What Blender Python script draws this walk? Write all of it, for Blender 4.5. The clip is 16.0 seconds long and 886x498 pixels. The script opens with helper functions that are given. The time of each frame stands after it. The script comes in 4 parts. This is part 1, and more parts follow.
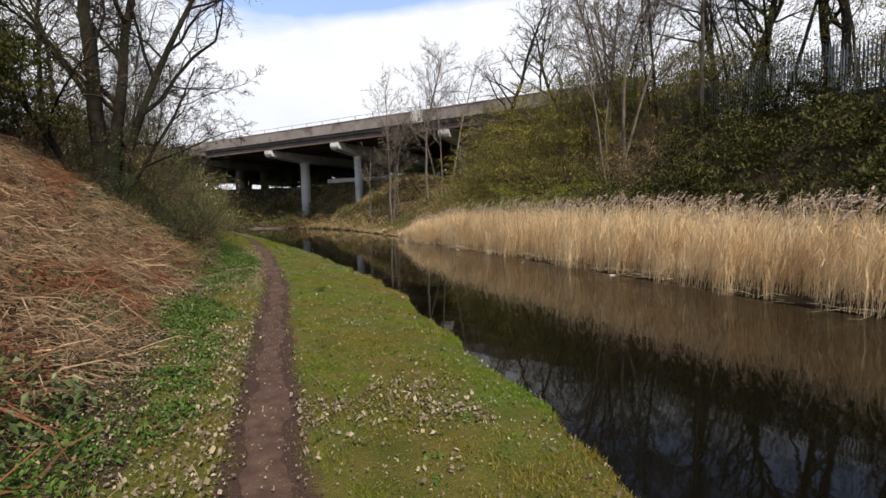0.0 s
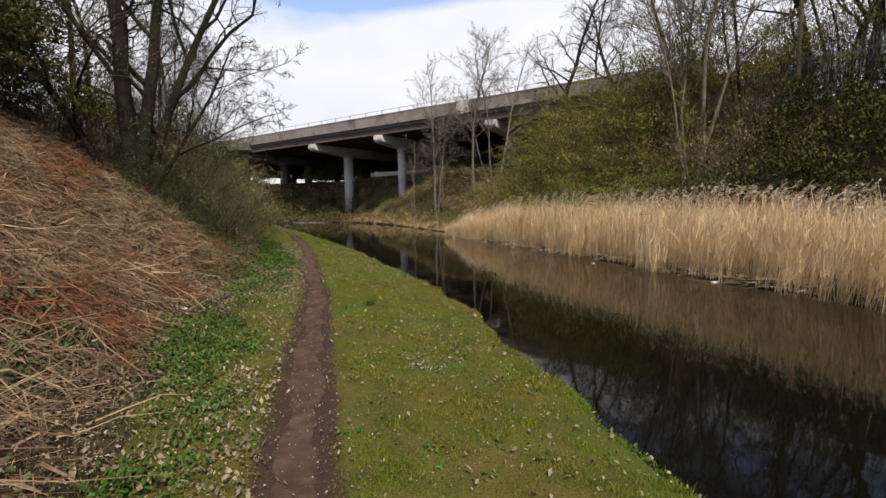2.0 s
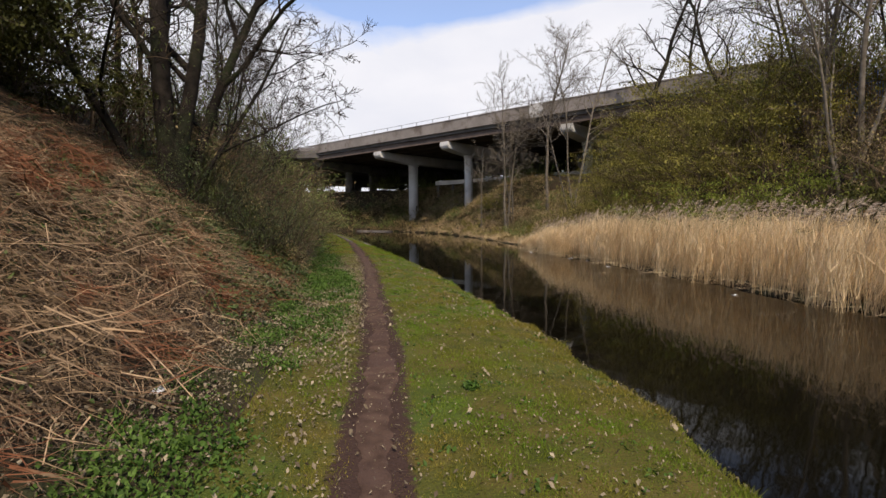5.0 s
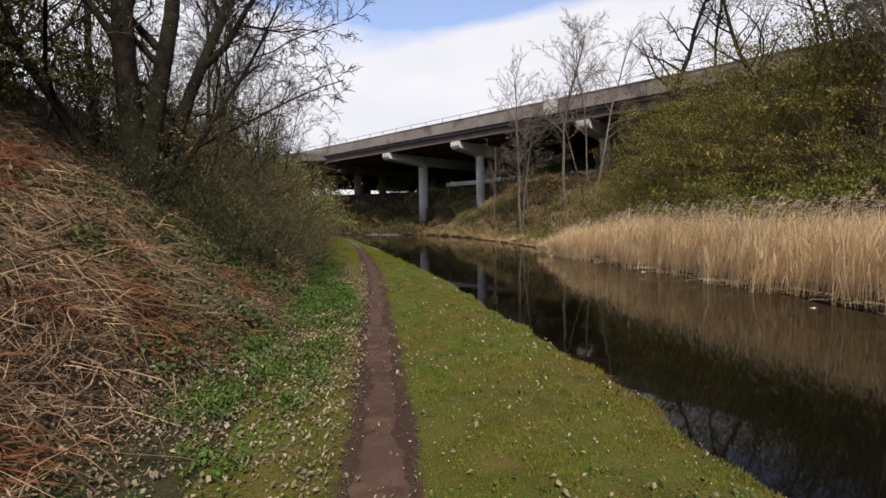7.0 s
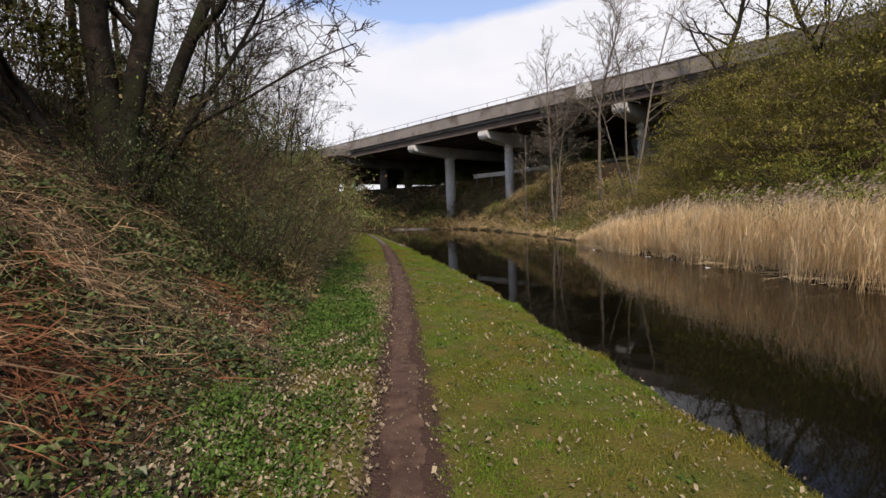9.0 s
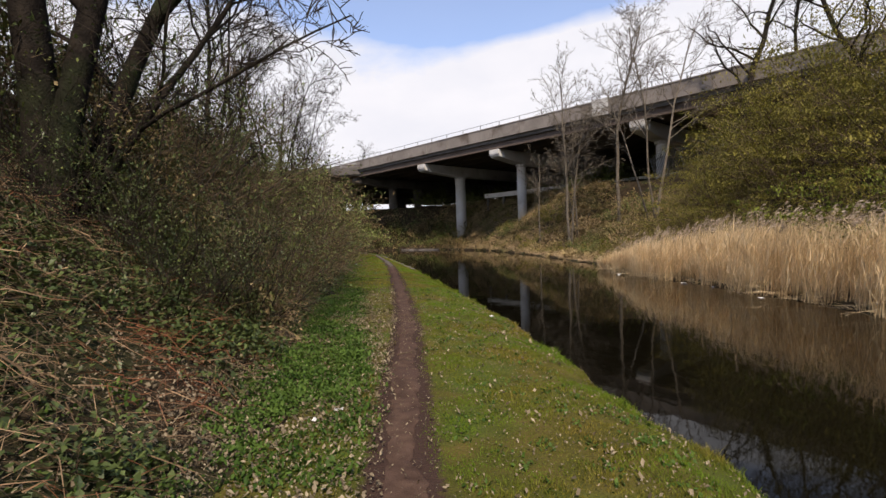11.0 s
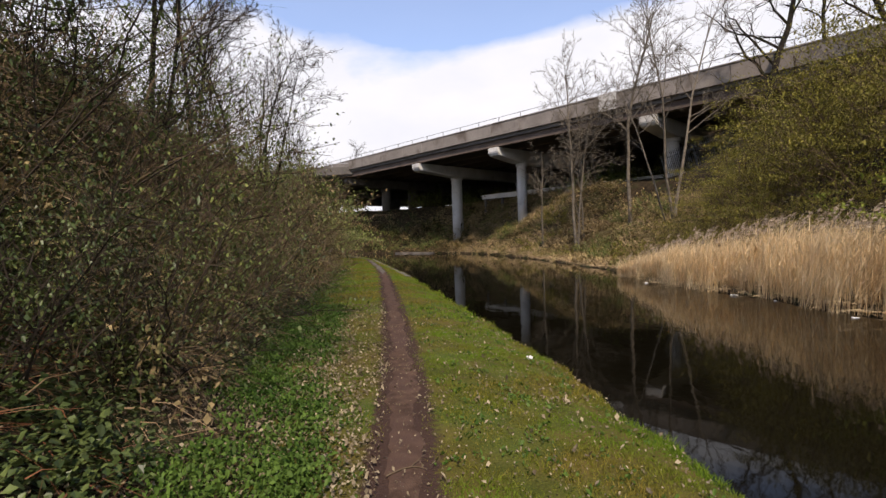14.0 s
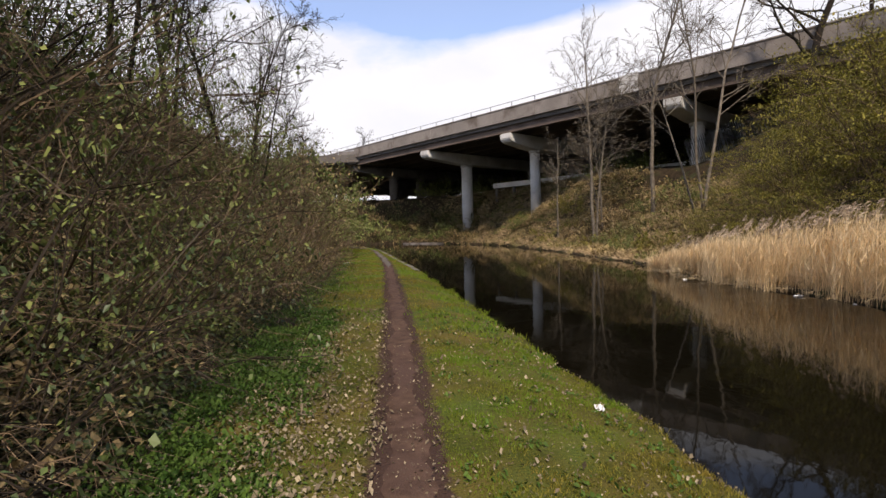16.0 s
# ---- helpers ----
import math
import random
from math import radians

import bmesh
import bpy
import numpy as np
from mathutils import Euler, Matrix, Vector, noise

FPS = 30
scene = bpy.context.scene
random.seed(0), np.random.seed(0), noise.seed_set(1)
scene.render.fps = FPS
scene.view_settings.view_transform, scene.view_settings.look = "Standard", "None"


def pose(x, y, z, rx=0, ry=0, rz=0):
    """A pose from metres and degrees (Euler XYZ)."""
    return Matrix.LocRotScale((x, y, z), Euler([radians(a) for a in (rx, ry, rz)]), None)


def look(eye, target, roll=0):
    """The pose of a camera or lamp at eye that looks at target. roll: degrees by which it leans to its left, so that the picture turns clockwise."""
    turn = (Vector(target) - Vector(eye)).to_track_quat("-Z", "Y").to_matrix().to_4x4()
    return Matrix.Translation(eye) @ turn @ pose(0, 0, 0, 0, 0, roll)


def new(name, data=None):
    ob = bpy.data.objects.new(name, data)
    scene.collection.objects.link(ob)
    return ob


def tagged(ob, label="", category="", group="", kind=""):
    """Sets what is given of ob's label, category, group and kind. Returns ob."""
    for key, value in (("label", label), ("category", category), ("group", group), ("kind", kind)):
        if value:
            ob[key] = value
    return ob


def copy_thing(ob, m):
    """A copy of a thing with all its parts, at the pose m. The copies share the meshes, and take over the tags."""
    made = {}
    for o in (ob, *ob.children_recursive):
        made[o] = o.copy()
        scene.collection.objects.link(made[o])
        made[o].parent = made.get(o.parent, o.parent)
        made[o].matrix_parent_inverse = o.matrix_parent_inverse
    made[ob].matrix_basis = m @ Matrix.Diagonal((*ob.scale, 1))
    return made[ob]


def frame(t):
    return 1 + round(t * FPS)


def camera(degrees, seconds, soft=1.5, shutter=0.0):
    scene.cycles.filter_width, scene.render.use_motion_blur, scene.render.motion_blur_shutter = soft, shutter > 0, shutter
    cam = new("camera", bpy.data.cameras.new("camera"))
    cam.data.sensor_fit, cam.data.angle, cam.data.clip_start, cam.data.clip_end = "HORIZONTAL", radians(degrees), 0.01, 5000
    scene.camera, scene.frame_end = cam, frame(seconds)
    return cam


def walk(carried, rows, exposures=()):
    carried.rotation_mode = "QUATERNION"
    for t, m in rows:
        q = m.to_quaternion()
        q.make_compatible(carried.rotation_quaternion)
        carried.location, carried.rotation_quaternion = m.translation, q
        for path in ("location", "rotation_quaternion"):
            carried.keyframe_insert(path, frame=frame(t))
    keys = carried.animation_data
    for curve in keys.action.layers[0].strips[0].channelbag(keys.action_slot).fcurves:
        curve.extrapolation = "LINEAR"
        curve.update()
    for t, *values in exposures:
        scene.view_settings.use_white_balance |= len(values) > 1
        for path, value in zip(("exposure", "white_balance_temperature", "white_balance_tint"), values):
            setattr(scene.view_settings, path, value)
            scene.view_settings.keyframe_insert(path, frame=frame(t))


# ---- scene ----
cam = camera(82.9, 16.0)
METRES, EYE, TILT, LEAN, TURN = 17.5, 1.55, -5.75, 0.0, -19.1
ROWS = [
    (0.0, 0.0, 0.0, 0.0, 0.03, 1.66, 1.08),
    (0.5, -0.0095, 0.033, 0.0029, 1.2, 1.35, 0.75),
    (1.0, -0.02, 0.0637, 0.0062, 0.58, 0.47, 0.83),
    (1.5, -0.027, 0.0951, 0.0092, 4.04, 0.28, 0.53),
    (2.0, -0.0378, 0.1263, 0.0126, 4.63, 1.08, 0.58),
    (2.5, -0.0463, 0.1589, 0.0151, 6.43, 0.86, 0.87),
    (3.0, -0.0576, 0.1884, 0.0179, 7.6, 1.06, 0.28),
    (3.5, -0.0688, 0.2187, 0.0228, 7.91, 1.89, -0.13),
    (4.0, -0.0809, 0.2506, 0.0265, 10.25, 2.11, -0.33),
    (4.5, -0.0934, 0.2814, 0.0306, 9.75, 2.18, -0.72),
    (5.0, -0.104, 0.3119, 0.0342, 11.46, 2.15, -0.87),
    (7.5, -0.1466, 0.4561, 0.0491, 13.07, 2.39, 0.05),
    (8.0, -0.156, 0.4845, 0.0525, 13.66, 2.26, 0.42),
    (8.5, -0.1637, 0.5124, 0.0558, 14.06, 1.67, 0.17),
    (9.0, -0.1757, 0.5392, 0.0581, 15.83, 1.65, 0.7),
    (9.5, -0.1838, 0.5657, 0.0607, 15.94, 3.53, 0.33),
    (12.0, -0.237, 0.7027, 0.0745, 17.21, 4.32, 0.37),
    (12.5, -0.2499, 0.7311, 0.0768, 16.71, 4.66, 0.39),
    (13.0, -0.2596, 0.7618, 0.0792, 16.37, 4.13, 0.31),
    (13.5, -0.2721, 0.7902, 0.0827, 15.97, 4.26, -0.16),
    (14.0, -0.2816, 0.8204, 0.0853, 16.11, 4.32, 0.24),
    (14.5, -0.2922, 0.8511, 0.0879, 16.35, 3.95, 0.18),
    (15.0, -0.303, 0.8814, 0.0914, 16.23, 3.92, 0.22),
    (15.5, -0.3127, 0.9116, 0.0948, 17.2, 3.73, -0.09),
    (16.0, -0.325, 0.939, 0.0968, 17.02, 3.2, -0.04),
]
walk(cam, [(t, pose(0, 0, EYE, TILT, LEAN, TURN) @ pose(METRES * x, METRES * y, METRES * z, 90 + pitch, roll, yaw)) for t, x, y, z, yaw, pitch, roll in ROWS],
     exposures=[(0.0, 0.2, 6500, 11), (2.0, 0.1, 6550, 12), (3.5, 0.0, 6550, 13), (9.0, 0.04, 6600, 14), (13.0, 0.1, 6650, 15), (16.0, 0.17, 6650, 15)])

# ---- world, sun ----
world = bpy.data.worlds.new("sky")
scene.world = world
world.use_nodes = True
wt = world.node_tree
wt.nodes.clear()
SUN_AZ, SUN_EL = radians(178), radians(47)      # azimuth clockwise from +y


def wnode(kind, **values):
    nd = wt.nodes.new(kind)
    for k, v in values.items():
        nd.inputs[k].default_value = v
    return nd


w_out = wnode("ShaderNodeOutputWorld")
w_bg = wnode("ShaderNodeBackground", Strength=0.145)
w_sky = wnode("ShaderNodeTexSky")
w_sky.sky_type, w_sky.sun_disc = "NISHITA", False
w_sky.dust_density, w_sky.ozone_density = 0.3, 2.0
w_sky.sun_elevation, w_sky.sun_rotation = SUN_EL, SUN_AZ
w_co = wnode("ShaderNodeTexCoord")
w_map = wnode("ShaderNodeMapping", Scale=(1.0, 1.0, 2.2), Location=(3.1, 0.4, 1.3))
w_cl = wnode("ShaderNodeTexNoise", Scale=2.6, Detail=9.0, Roughness=0.55)
w_gap = wnode("ShaderNodeVectorMath")
w_gap.operation = "DISTANCE"
w_gap.inputs[1].default_value = (0.12, 0.84, 0.53)
w_gr = wnode("ShaderNodeMapRange")
for i, v in enumerate((0.0, 0.42, -0.34, 0.12)):
    w_gr.inputs[i + 1].default_value = v
w_add = wnode("ShaderNodeMath")
w_ramp = wnode("ShaderNodeMapRange")
for i, v in enumerate((0.36, 0.58, 0.16, 1.0)):
    w_ramp.inputs[i + 1].default_value = v
w_sep = wnode("ShaderNodeSeparateXYZ")
w_el = wnode("ShaderNodeMapRange")             # fewer clouds overhead
for i, v in enumerate((0.345, 0.43, 0.1, -0.6)):
    w_el.inputs[i + 1].default_value = v
w_add2 = wnode("ShaderNodeMath")
w_sh = wnode("ShaderNodeTexNoise", Scale=5.0, Detail=6.0)
w_cc = wnode("ShaderNodeMix")
w_cc.data_type = "RGBA"
w_cc.inputs[6].default_value = (5.0, 5.3, 5.9, 1)
w_cc.inputs[7].default_value = (6.9, 6.9, 7.0, 1)
w_deep = wnode("ShaderNodeMix")
w_deep.data_type, w_deep.blend_type = "RGBA", "MULTIPLY"
w_deep.inputs[0].default_value = 1.0
w_deep.inputs[7].default_value = (1.35, 1.35, 1.45, 1)
w_mix = wnode("ShaderNodeMix")
w_mix.data_type = "RGBA"
for a, b in ((w_co.outputs["Generated"], w_map.inputs[0]), (w_map.outputs[0], w_cl.inputs["Vector"]),
             (w_map.outputs[0], w_sh.inputs["Vector"]), (w_co.outputs["Generated"], w_gap.inputs[0]),
             (w_gap.outputs["Value"], w_gr.inputs[0]), (w_cl.outputs[0], w_add.inputs[0]),
             (w_gr.outputs[0], w_add.inputs[1]), (w_co.outputs["Generated"], w_sep.inputs[0]), (w_sep.outputs[2], w_el.inputs[0]), (w_add.outputs[0], w_add2.inputs[0]),
             (w_el.outputs[0], w_add2.inputs[1]), (w_add2.outputs[0], w_ramp.inputs[0]),
             (w_sh.outputs[0], w_cc.inputs[0]), (w_ramp.outputs[0], w_mix.inputs[0]),
             (w_sky.outputs[0], w_deep.inputs[6]), (w_deep.outputs[2], w_mix.inputs[6]), (w_cc.outputs[2], w_mix.inputs[7]),
             (w_mix.outputs[2], w_bg.inputs[0]), (w_bg.outputs[0], w_out.inputs[0])):
    wt.links.new(a, b)

sun = new("sun", bpy.data.lights.new("sun", "SUN"))
sun.data.energy, sun.data.angle, sun.data.color = 5.0, radians(5), (1.0, 0.87, 0.71)
sun.matrix_world = look((30 * math.sin(SUN_AZ) * math.cos(SUN_EL), 30 * math.cos(SUN_AZ) * math.cos(SUN_EL), 30 * math.sin(SUN_EL)), (0, 0, 0))
scene.view_settings.exposure = 0.0


# ---- materials ----
def shade(name, low, high, scale=6.0, rough=0.85, bump=0.3, fine=60.0, island=0.0, stain=None, stain_scale=0.7,
          stain_at=(0.5, 0.65), wear=None, metal=0.0, spec=0.1, through_light=0.0, random_object=0.0, bump_size=0.01):
    """Two-scale procedural surface: base mottling, fine grain, optional stains, per-piece variation."""
    mat = bpy.data.materials.new(name)
    mat.use_nodes = True
    nt = mat.node_tree
    b = nt.nodes["Principled BSDF"]
    geo = nt.nodes.new("ShaderNodeNewGeometry")

    def noise_tex(s, detail=5.0):
        nd = nt.nodes.new("ShaderNodeTexNoise")
        nd.inputs["Scale"].default_value, nd.inputs["Detail"].default_value = s, detail
        nt.links.new(geo.outputs["Position"], nd.inputs["Vector"])
        return nd.outputs[0]

    def mix(fac, a, c, kind="MIX"):
        nd = nt.nodes.new("ShaderNodeMix")
        nd.data_type, nd.blend_type = "RGBA", kind
        for sock, v in ((nd.inputs[0], fac), (nd.inputs[6], a), (nd.inputs[7], c)):
            if isinstance(v, (int, float)):
                sock.default_value = v
            elif isinstance(v, tuple):
                sock.default_value = (*v, 1) if len(v) == 3 else v
            else:
                nt.links.new(v, sock)
        return nd.outputs[2]

    def span(v, a, c, lo=0.0, hi=1.0):
        nd = nt.nodes.new("ShaderNodeMapRange")
        nt.links.new(v, nd.inputs[0])
        for i, q in enumerate((a, c, lo, hi)):
            nd.inputs[i + 1].default_value = q
        return nd.outputs[0]

    col = mix(span(noise_tex(scale), 0.32, 0.68), low, high)
    if island:
        col = mix(span(geo.outputs["Random Per Island"], 0, 1, 0, island), col, mix(geo.outputs["Random Per Island"], low, high))
        dark = span(geo.outputs["Random Per Island"], 0, 1, 1 - 0.45 * island, 1 + 0.35 * island)
        hsv = nt.nodes.new("ShaderNodeHueSaturation")
        nt.links.new(dark, hsv.inputs["Value"])
        nt.links.new(col, hsv.inputs["Color"])
        col = hsv.outputs[0]
    if random_object:
        info = nt.nodes.new("ShaderNodeObjectInfo")
        hsv = nt.nodes.new("ShaderNodeHueSaturation")
        nt.links.new(span(info.outputs["Random"], 0, 1, 1 - random_object, 1 + random_object), hsv.inputs["Value"])
        nt.links.new(col, hsv.inputs["Color"])
        col = hsv.outputs[0]
    if stain:
        col = mix(span(noise_tex(stain_scale, 7.0), *stain_at), col, stain)
    grain = noise_tex(fine, 3.0)
    if wear:
        at_ = nt.nodes.new("ShaderNodeAttribute")
        at_.attribute_name = "wear"
        add = nt.nodes.new("ShaderNodeMath")
        nt.links.new(at_.outputs["Fac"], add.inputs[0])
        nt.links.new(span(noise_tex(14.0), 0.2, 0.8, -0.35, 0.35), add.inputs[1])
        col = mix(span(add.outputs[0], 0.35, 0.7), col, wear)
    col = mix(0.35, col, mix(span(grain, 0.25, 0.75), (0.35, 0.35, 0.35), (1.0, 1.0, 1.0)), "MULTIPLY")
    nt.links.new(col, b.inputs["Base Color"])
    b.inputs["Roughness"].default_value, b.inputs["Metallic"].default_value = rough, metal
    b.inputs["Specular IOR Level"].default_value = spec
    if bump:
        bn = nt.nodes.new("ShaderNodeBump")
        bn.inputs["Strength"].default_value, bn.inputs["Distance"].default_value = bump, bump_size
        nt.links.new(grain, bn.inputs["Height"])
        nt.links.new(bn.outputs[0], b.inputs["Normal"])
    if through_light:
        tr = nt.nodes.new("ShaderNodeBsdfTranslucent")
        nt.links.new(col, tr.inputs["Color"])
        ms = nt.nodes.new("ShaderNodeMixShader")
        ms.inputs[0].default_value = through_light
        nt.links.new(b.outputs[0], ms.inputs[1])
        nt.links.new(tr.outputs[0], ms.inputs[2])
        nt.links.new(ms.outputs[0], nt.nodes["Material Output"].inputs[0])
    return mat


M_EARTH = shade("bank_soil", (0.022, 0.016, 0.010), (0.062, 0.045, 0.026), 3.0, 0.95, 0.6, 45, stain=(0.04, 0.045, 0.018), stain_scale=0.9, bump_size=0.03)
M_TURF = shade("turf", (0.06, 0.07, 0.012), (0.13, 0.10, 0.026), 2.4, 0.95, 0.7, 55, stain=(0.075, 0.105, 0.018), stain_scale=0.8, wear=(0.06, 0.036, 0.027), bump_size=0.03)
M_PATH = shade("red_dirt", (0.06, 0.036, 0.025), (0.122, 0.076, 0.053), 7.0, 0.9, 0.8, 90, stain=(0.09, 0.055, 0.042), stain_scale=1.4, bump_size=0.012)
M_GRASS = shade("grass_blade", (0.12, 0.165, 0.016), (0.27, 0.20, 0.042), 1.7, 0.6, 0.0, 40, island=0.75, stain=(0.135, 0.215, 0.018), stain_scale=0.6, stain_at=(0.43, 0.58), through_light=0.3)
M_RANK = shade("weed_leaf", (0.035, 0.085, 0.012), (0.115, 0.185, 0.035), 2.2, 0.5, 0.0, 30, island=0.7, through_light=0.3)
M_IVY = shade("ivy_leaf", (0.03, 0.055, 0.014), (0.105, 0.135, 0.04), 2.2, 0.4, 0.0, 30, island=0.8, through_light=0.15, spec=0.25)
M_LITTER = shade("dead_leaf", (0.105, 0.074, 0.042), (0.33, 0.275, 0.18), 4.0, 0.8, 0.0, 40, island=0.9, through_light=0.1)
M_BRACKEN = shade("dead_bracken", (0.038, 0.024, 0.015), (0.36, 0.25, 0.145), 2.6, 0.85, 0.0, 40, island=1.0, stain=(0.19, 0.08, 0.04), stain_scale=0.75, stain_at=(0.53, 0.59))
M_DRY = shade("dry_growth", (0.22, 0.16, 0.085), (0.50, 0.37, 0.21), 0.7, 0.85, 0.0, 30, island=0.85, stain=(0.13, 0.13, 0.045), stain_scale=0.5)
M_BANK = shade("bramble_leaf", (0.14, 0.115, 0.045), (0.40, 0.295, 0.135), 0.5, 0.7, 0.0, 30, island=0.8, stain=(0.13, 0.135, 0.036), stain_scale=0.3)
M_REED = shade("dry_reed", (0.70, 0.49, 0.25), (0.94, 0.78, 0.50), 0.8, 0.7, 0.0, 30, island=0.6, through_light=0.42)
M_PLUME = shade("reed_plume", (0.26, 0.20, 0.14), (0.62, 0.51, 0.39), 2.0, 0.9, 0.0, 30, island=0.8, through_light=0.25)
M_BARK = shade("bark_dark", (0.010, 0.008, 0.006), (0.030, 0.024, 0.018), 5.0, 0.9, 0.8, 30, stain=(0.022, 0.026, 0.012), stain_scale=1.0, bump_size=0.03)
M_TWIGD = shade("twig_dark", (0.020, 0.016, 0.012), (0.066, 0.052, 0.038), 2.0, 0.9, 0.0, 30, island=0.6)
M_BARKL = shade("bark_grey", (0.09, 0.076, 0.058), (0.20, 0.172, 0.132), 4.0, 0.9, 0.6, 30, bump_size=0.02)
M_TWIG = shade("twig_brown", (0.042, 0.031, 0.021), (0.195, 0.142, 0.088), 3.0, 0.85, 0.0, 30, island=0.8)
M_OLIVE = shade("hawthorn_leaf", (0.125, 0.125, 0.022), (0.30, 0.26, 0.058), 0.5, 0.6, 0.0, 30, island=0.6, through_light=0.3)
M_BRIGHT = shade("spring_leaf", (0.11, 0.14, 0.02), (0.22, 0.25, 0.045), 0.6, 0.6, 0.0, 30, island=0.6, through_light=0.35)
M_DARKLEAF = shade("evergreen_leaf", (0.026, 0.03, 0.008), (0.085, 0.084, 0.022), 0.6, 0.55, 0.0, 30, island=0.7, through_light=0.12, spec=0.06)
M_BUSHLEAF = shade("bush_leaf", (0.075, 0.108, 0.028), (0.225, 0.25, 0.075), 0.8, 0.55, 0.0, 30, island=0.8, through_light=0.25)
M_BRAMBLE = shade("bramble_mixed_leaf", (0.16, 0.11, 0.052), (0.40, 0.31, 0.15), 1.1, 0.65, 0.0, 30, island=0.9, stain=(0.16, 0.19, 0.055), stain_scale=0.8, stain_at=(0.5, 0.58), through_light=0.25)
M_STEM = shade("bramble_stem", (0.06, 0.04, 0.026), (0.30, 0.215, 0.13), 1.2, 0.8, 0.0, 30, island=0.9)
M_BROWNLEAF = shade("withered_leaf", (0.15, 0.11, 0.055), (0.34, 0.25, 0.125), 0.8, 0.7, 0.0, 30, island=0.8, stain=(0.13, 0.13, 0.04), stain_scale=0.35, through_light=0.15)
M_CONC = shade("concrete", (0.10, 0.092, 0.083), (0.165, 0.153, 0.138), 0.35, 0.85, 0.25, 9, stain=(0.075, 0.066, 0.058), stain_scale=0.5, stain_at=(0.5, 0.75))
M_PARAPET = shade("parapet_concrete", (0.20, 0.178, 0.158), (0.29, 0.262, 0.235), 0.35, 0.85, 0.25, 9, stain=(0.13, 0.108, 0.09), stain_scale=0.6, stain_at=(0.52, 0.72))
M_GRAVEL = shade("pale_gravel", (0.08, 0.07, 0.055), (0.17, 0.15, 0.12), 5.0, 0.9, 0.7, 70, bump_size=0.012)
M_DULL = shade("weathered_fence", (0.085, 0.085, 0.08), (0.15, 0.15, 0.14), 2.0, 0.7, 0.1, 30)
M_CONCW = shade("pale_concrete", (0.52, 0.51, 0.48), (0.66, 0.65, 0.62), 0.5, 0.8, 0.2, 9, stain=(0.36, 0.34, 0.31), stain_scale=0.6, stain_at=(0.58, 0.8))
M_STEELB = shade("weathered_girder", (0.10, 0.078, 0.065), (0.16, 0.125, 0.105), 0.4, 0.8, 0.2, 9)
M_RAIL = shade("galvanised_steel", (0.42, 0.43, 0.44), (0.55, 0.56, 0.57), 2.0, 0.5, 0.1, 40, metal=0.6)
M_STONE = shade("coping_stone", (0.10, 0.095, 0.07), (0.19, 0.175, 0.14), 3.0, 0.9, 0.5, 30, random_object=0.2)
M_PILE = shade("rusty_pile", (0.12, 0.10, 0.085), (0.21, 0.18, 0.155), 1.0, 0.85, 0.3, 12)
M_FENCE = shade("fence_steel", (0.30, 0.32, 0.32), (0.42, 0.44, 0.44), 2.0, 0.6, 0.1, 30, metal=0.3)
M_BLUE = shade("blue_paint", (0.10, 0.16, 0.30), (0.16, 0.24, 0.42), 1.0, 0.5, 0.1, 20)
M_WHITE = shade("white_litter", (0.70, 0.70, 0.68), (0.82, 0.82, 0.80), 9.0, 0.6, 0.1, 40)

M_WATER = bpy.data.materials.new("canal_water")
M_WATER.use_nodes = True
nt = M_WATER.node_tree
bw = nt.nodes["Principled BSDF"]
bw.inputs["Base Color"].default_value = (0.004, 0.0035, 0.002, 1)
bw.inputs["Roughness"].default_value, bw.inputs["IOR"].default_value = 0.03, 1.185
g = nt.nodes.new("ShaderNodeNewGeometry")
mp = nt.nodes.new("ShaderNodeMapping")
mp.inputs["Scale"].default_value = (1.0, 0.55, 1.0)
n1 = nt.nodes.new("ShaderNodeTexNoise")
n1.inputs["Scale"].default_value, n1.inputs["Detail"].default_value = 2.2, 4.0
bn = nt.nodes.new("ShaderNodeBump")
bn.inputs["Strength"].default_value, bn.inputs["Distance"].default_value = 0.13, 0.02
nt.links.new(g.outputs["Position"], mp.inputs[0])
nt.links.new(mp.outputs[0], n1.inputs["Vector"])
nt.links.new(n1.outputs[0], bn.inputs["Height"])
nt.links.new(bn.outputs[0], bw.inputs["Normal"])


# ---- mesh helpers ----
def mesh_of(name, verts, faces, mats):
    me = bpy.data.meshes.new(name)
    me.from_pydata([tuple(v) for v in verts] if not isinstance(verts, np.ndarray) else verts.tolist(), [],
                   faces if not isinstance(faces, np.ndarray) else faces.tolist())
    for m in mats if isinstance(mats, (list, tuple)) else [mats]:
        me.materials.append(m)
    return me


def part(name, bm, material, parent, label=""):
    """Links a bmesh or a mesh as one object under a thing."""
    if isinstance(bm, bpy.types.Mesh):
        me = bm
    else:
        me = bpy.data.meshes.new(name)
        bm.to_mesh(me)
        bm.free()
        me.materials.append(material)
    ob = new(name, me)
    ob.parent = parent
    if label:
        ob["label"] = label
    return ob


def box(bm, x0, x1, y0, y1, z0, z1, bevel=0.0):
    made = bmesh.ops.create_cube(bm, size=1.0, matrix=Matrix.LocRotScale(((x0 + x1) / 2, (y0 + y1) / 2, (z0 + z1) / 2), None, (x1 - x0, y1 - y0, z1 - z0)))
    if bevel:
        edges = {e for v in made["verts"] for e in v.link_edges}
        bmesh.ops.bevel(bm, geom=list(edges), offset=bevel, segments=2, affect="EDGES", profile=0.5)


def boxed(*args, bevel=0.0):
    bm = bmesh.new()
    box(bm, *args, bevel=bevel)
    return bm


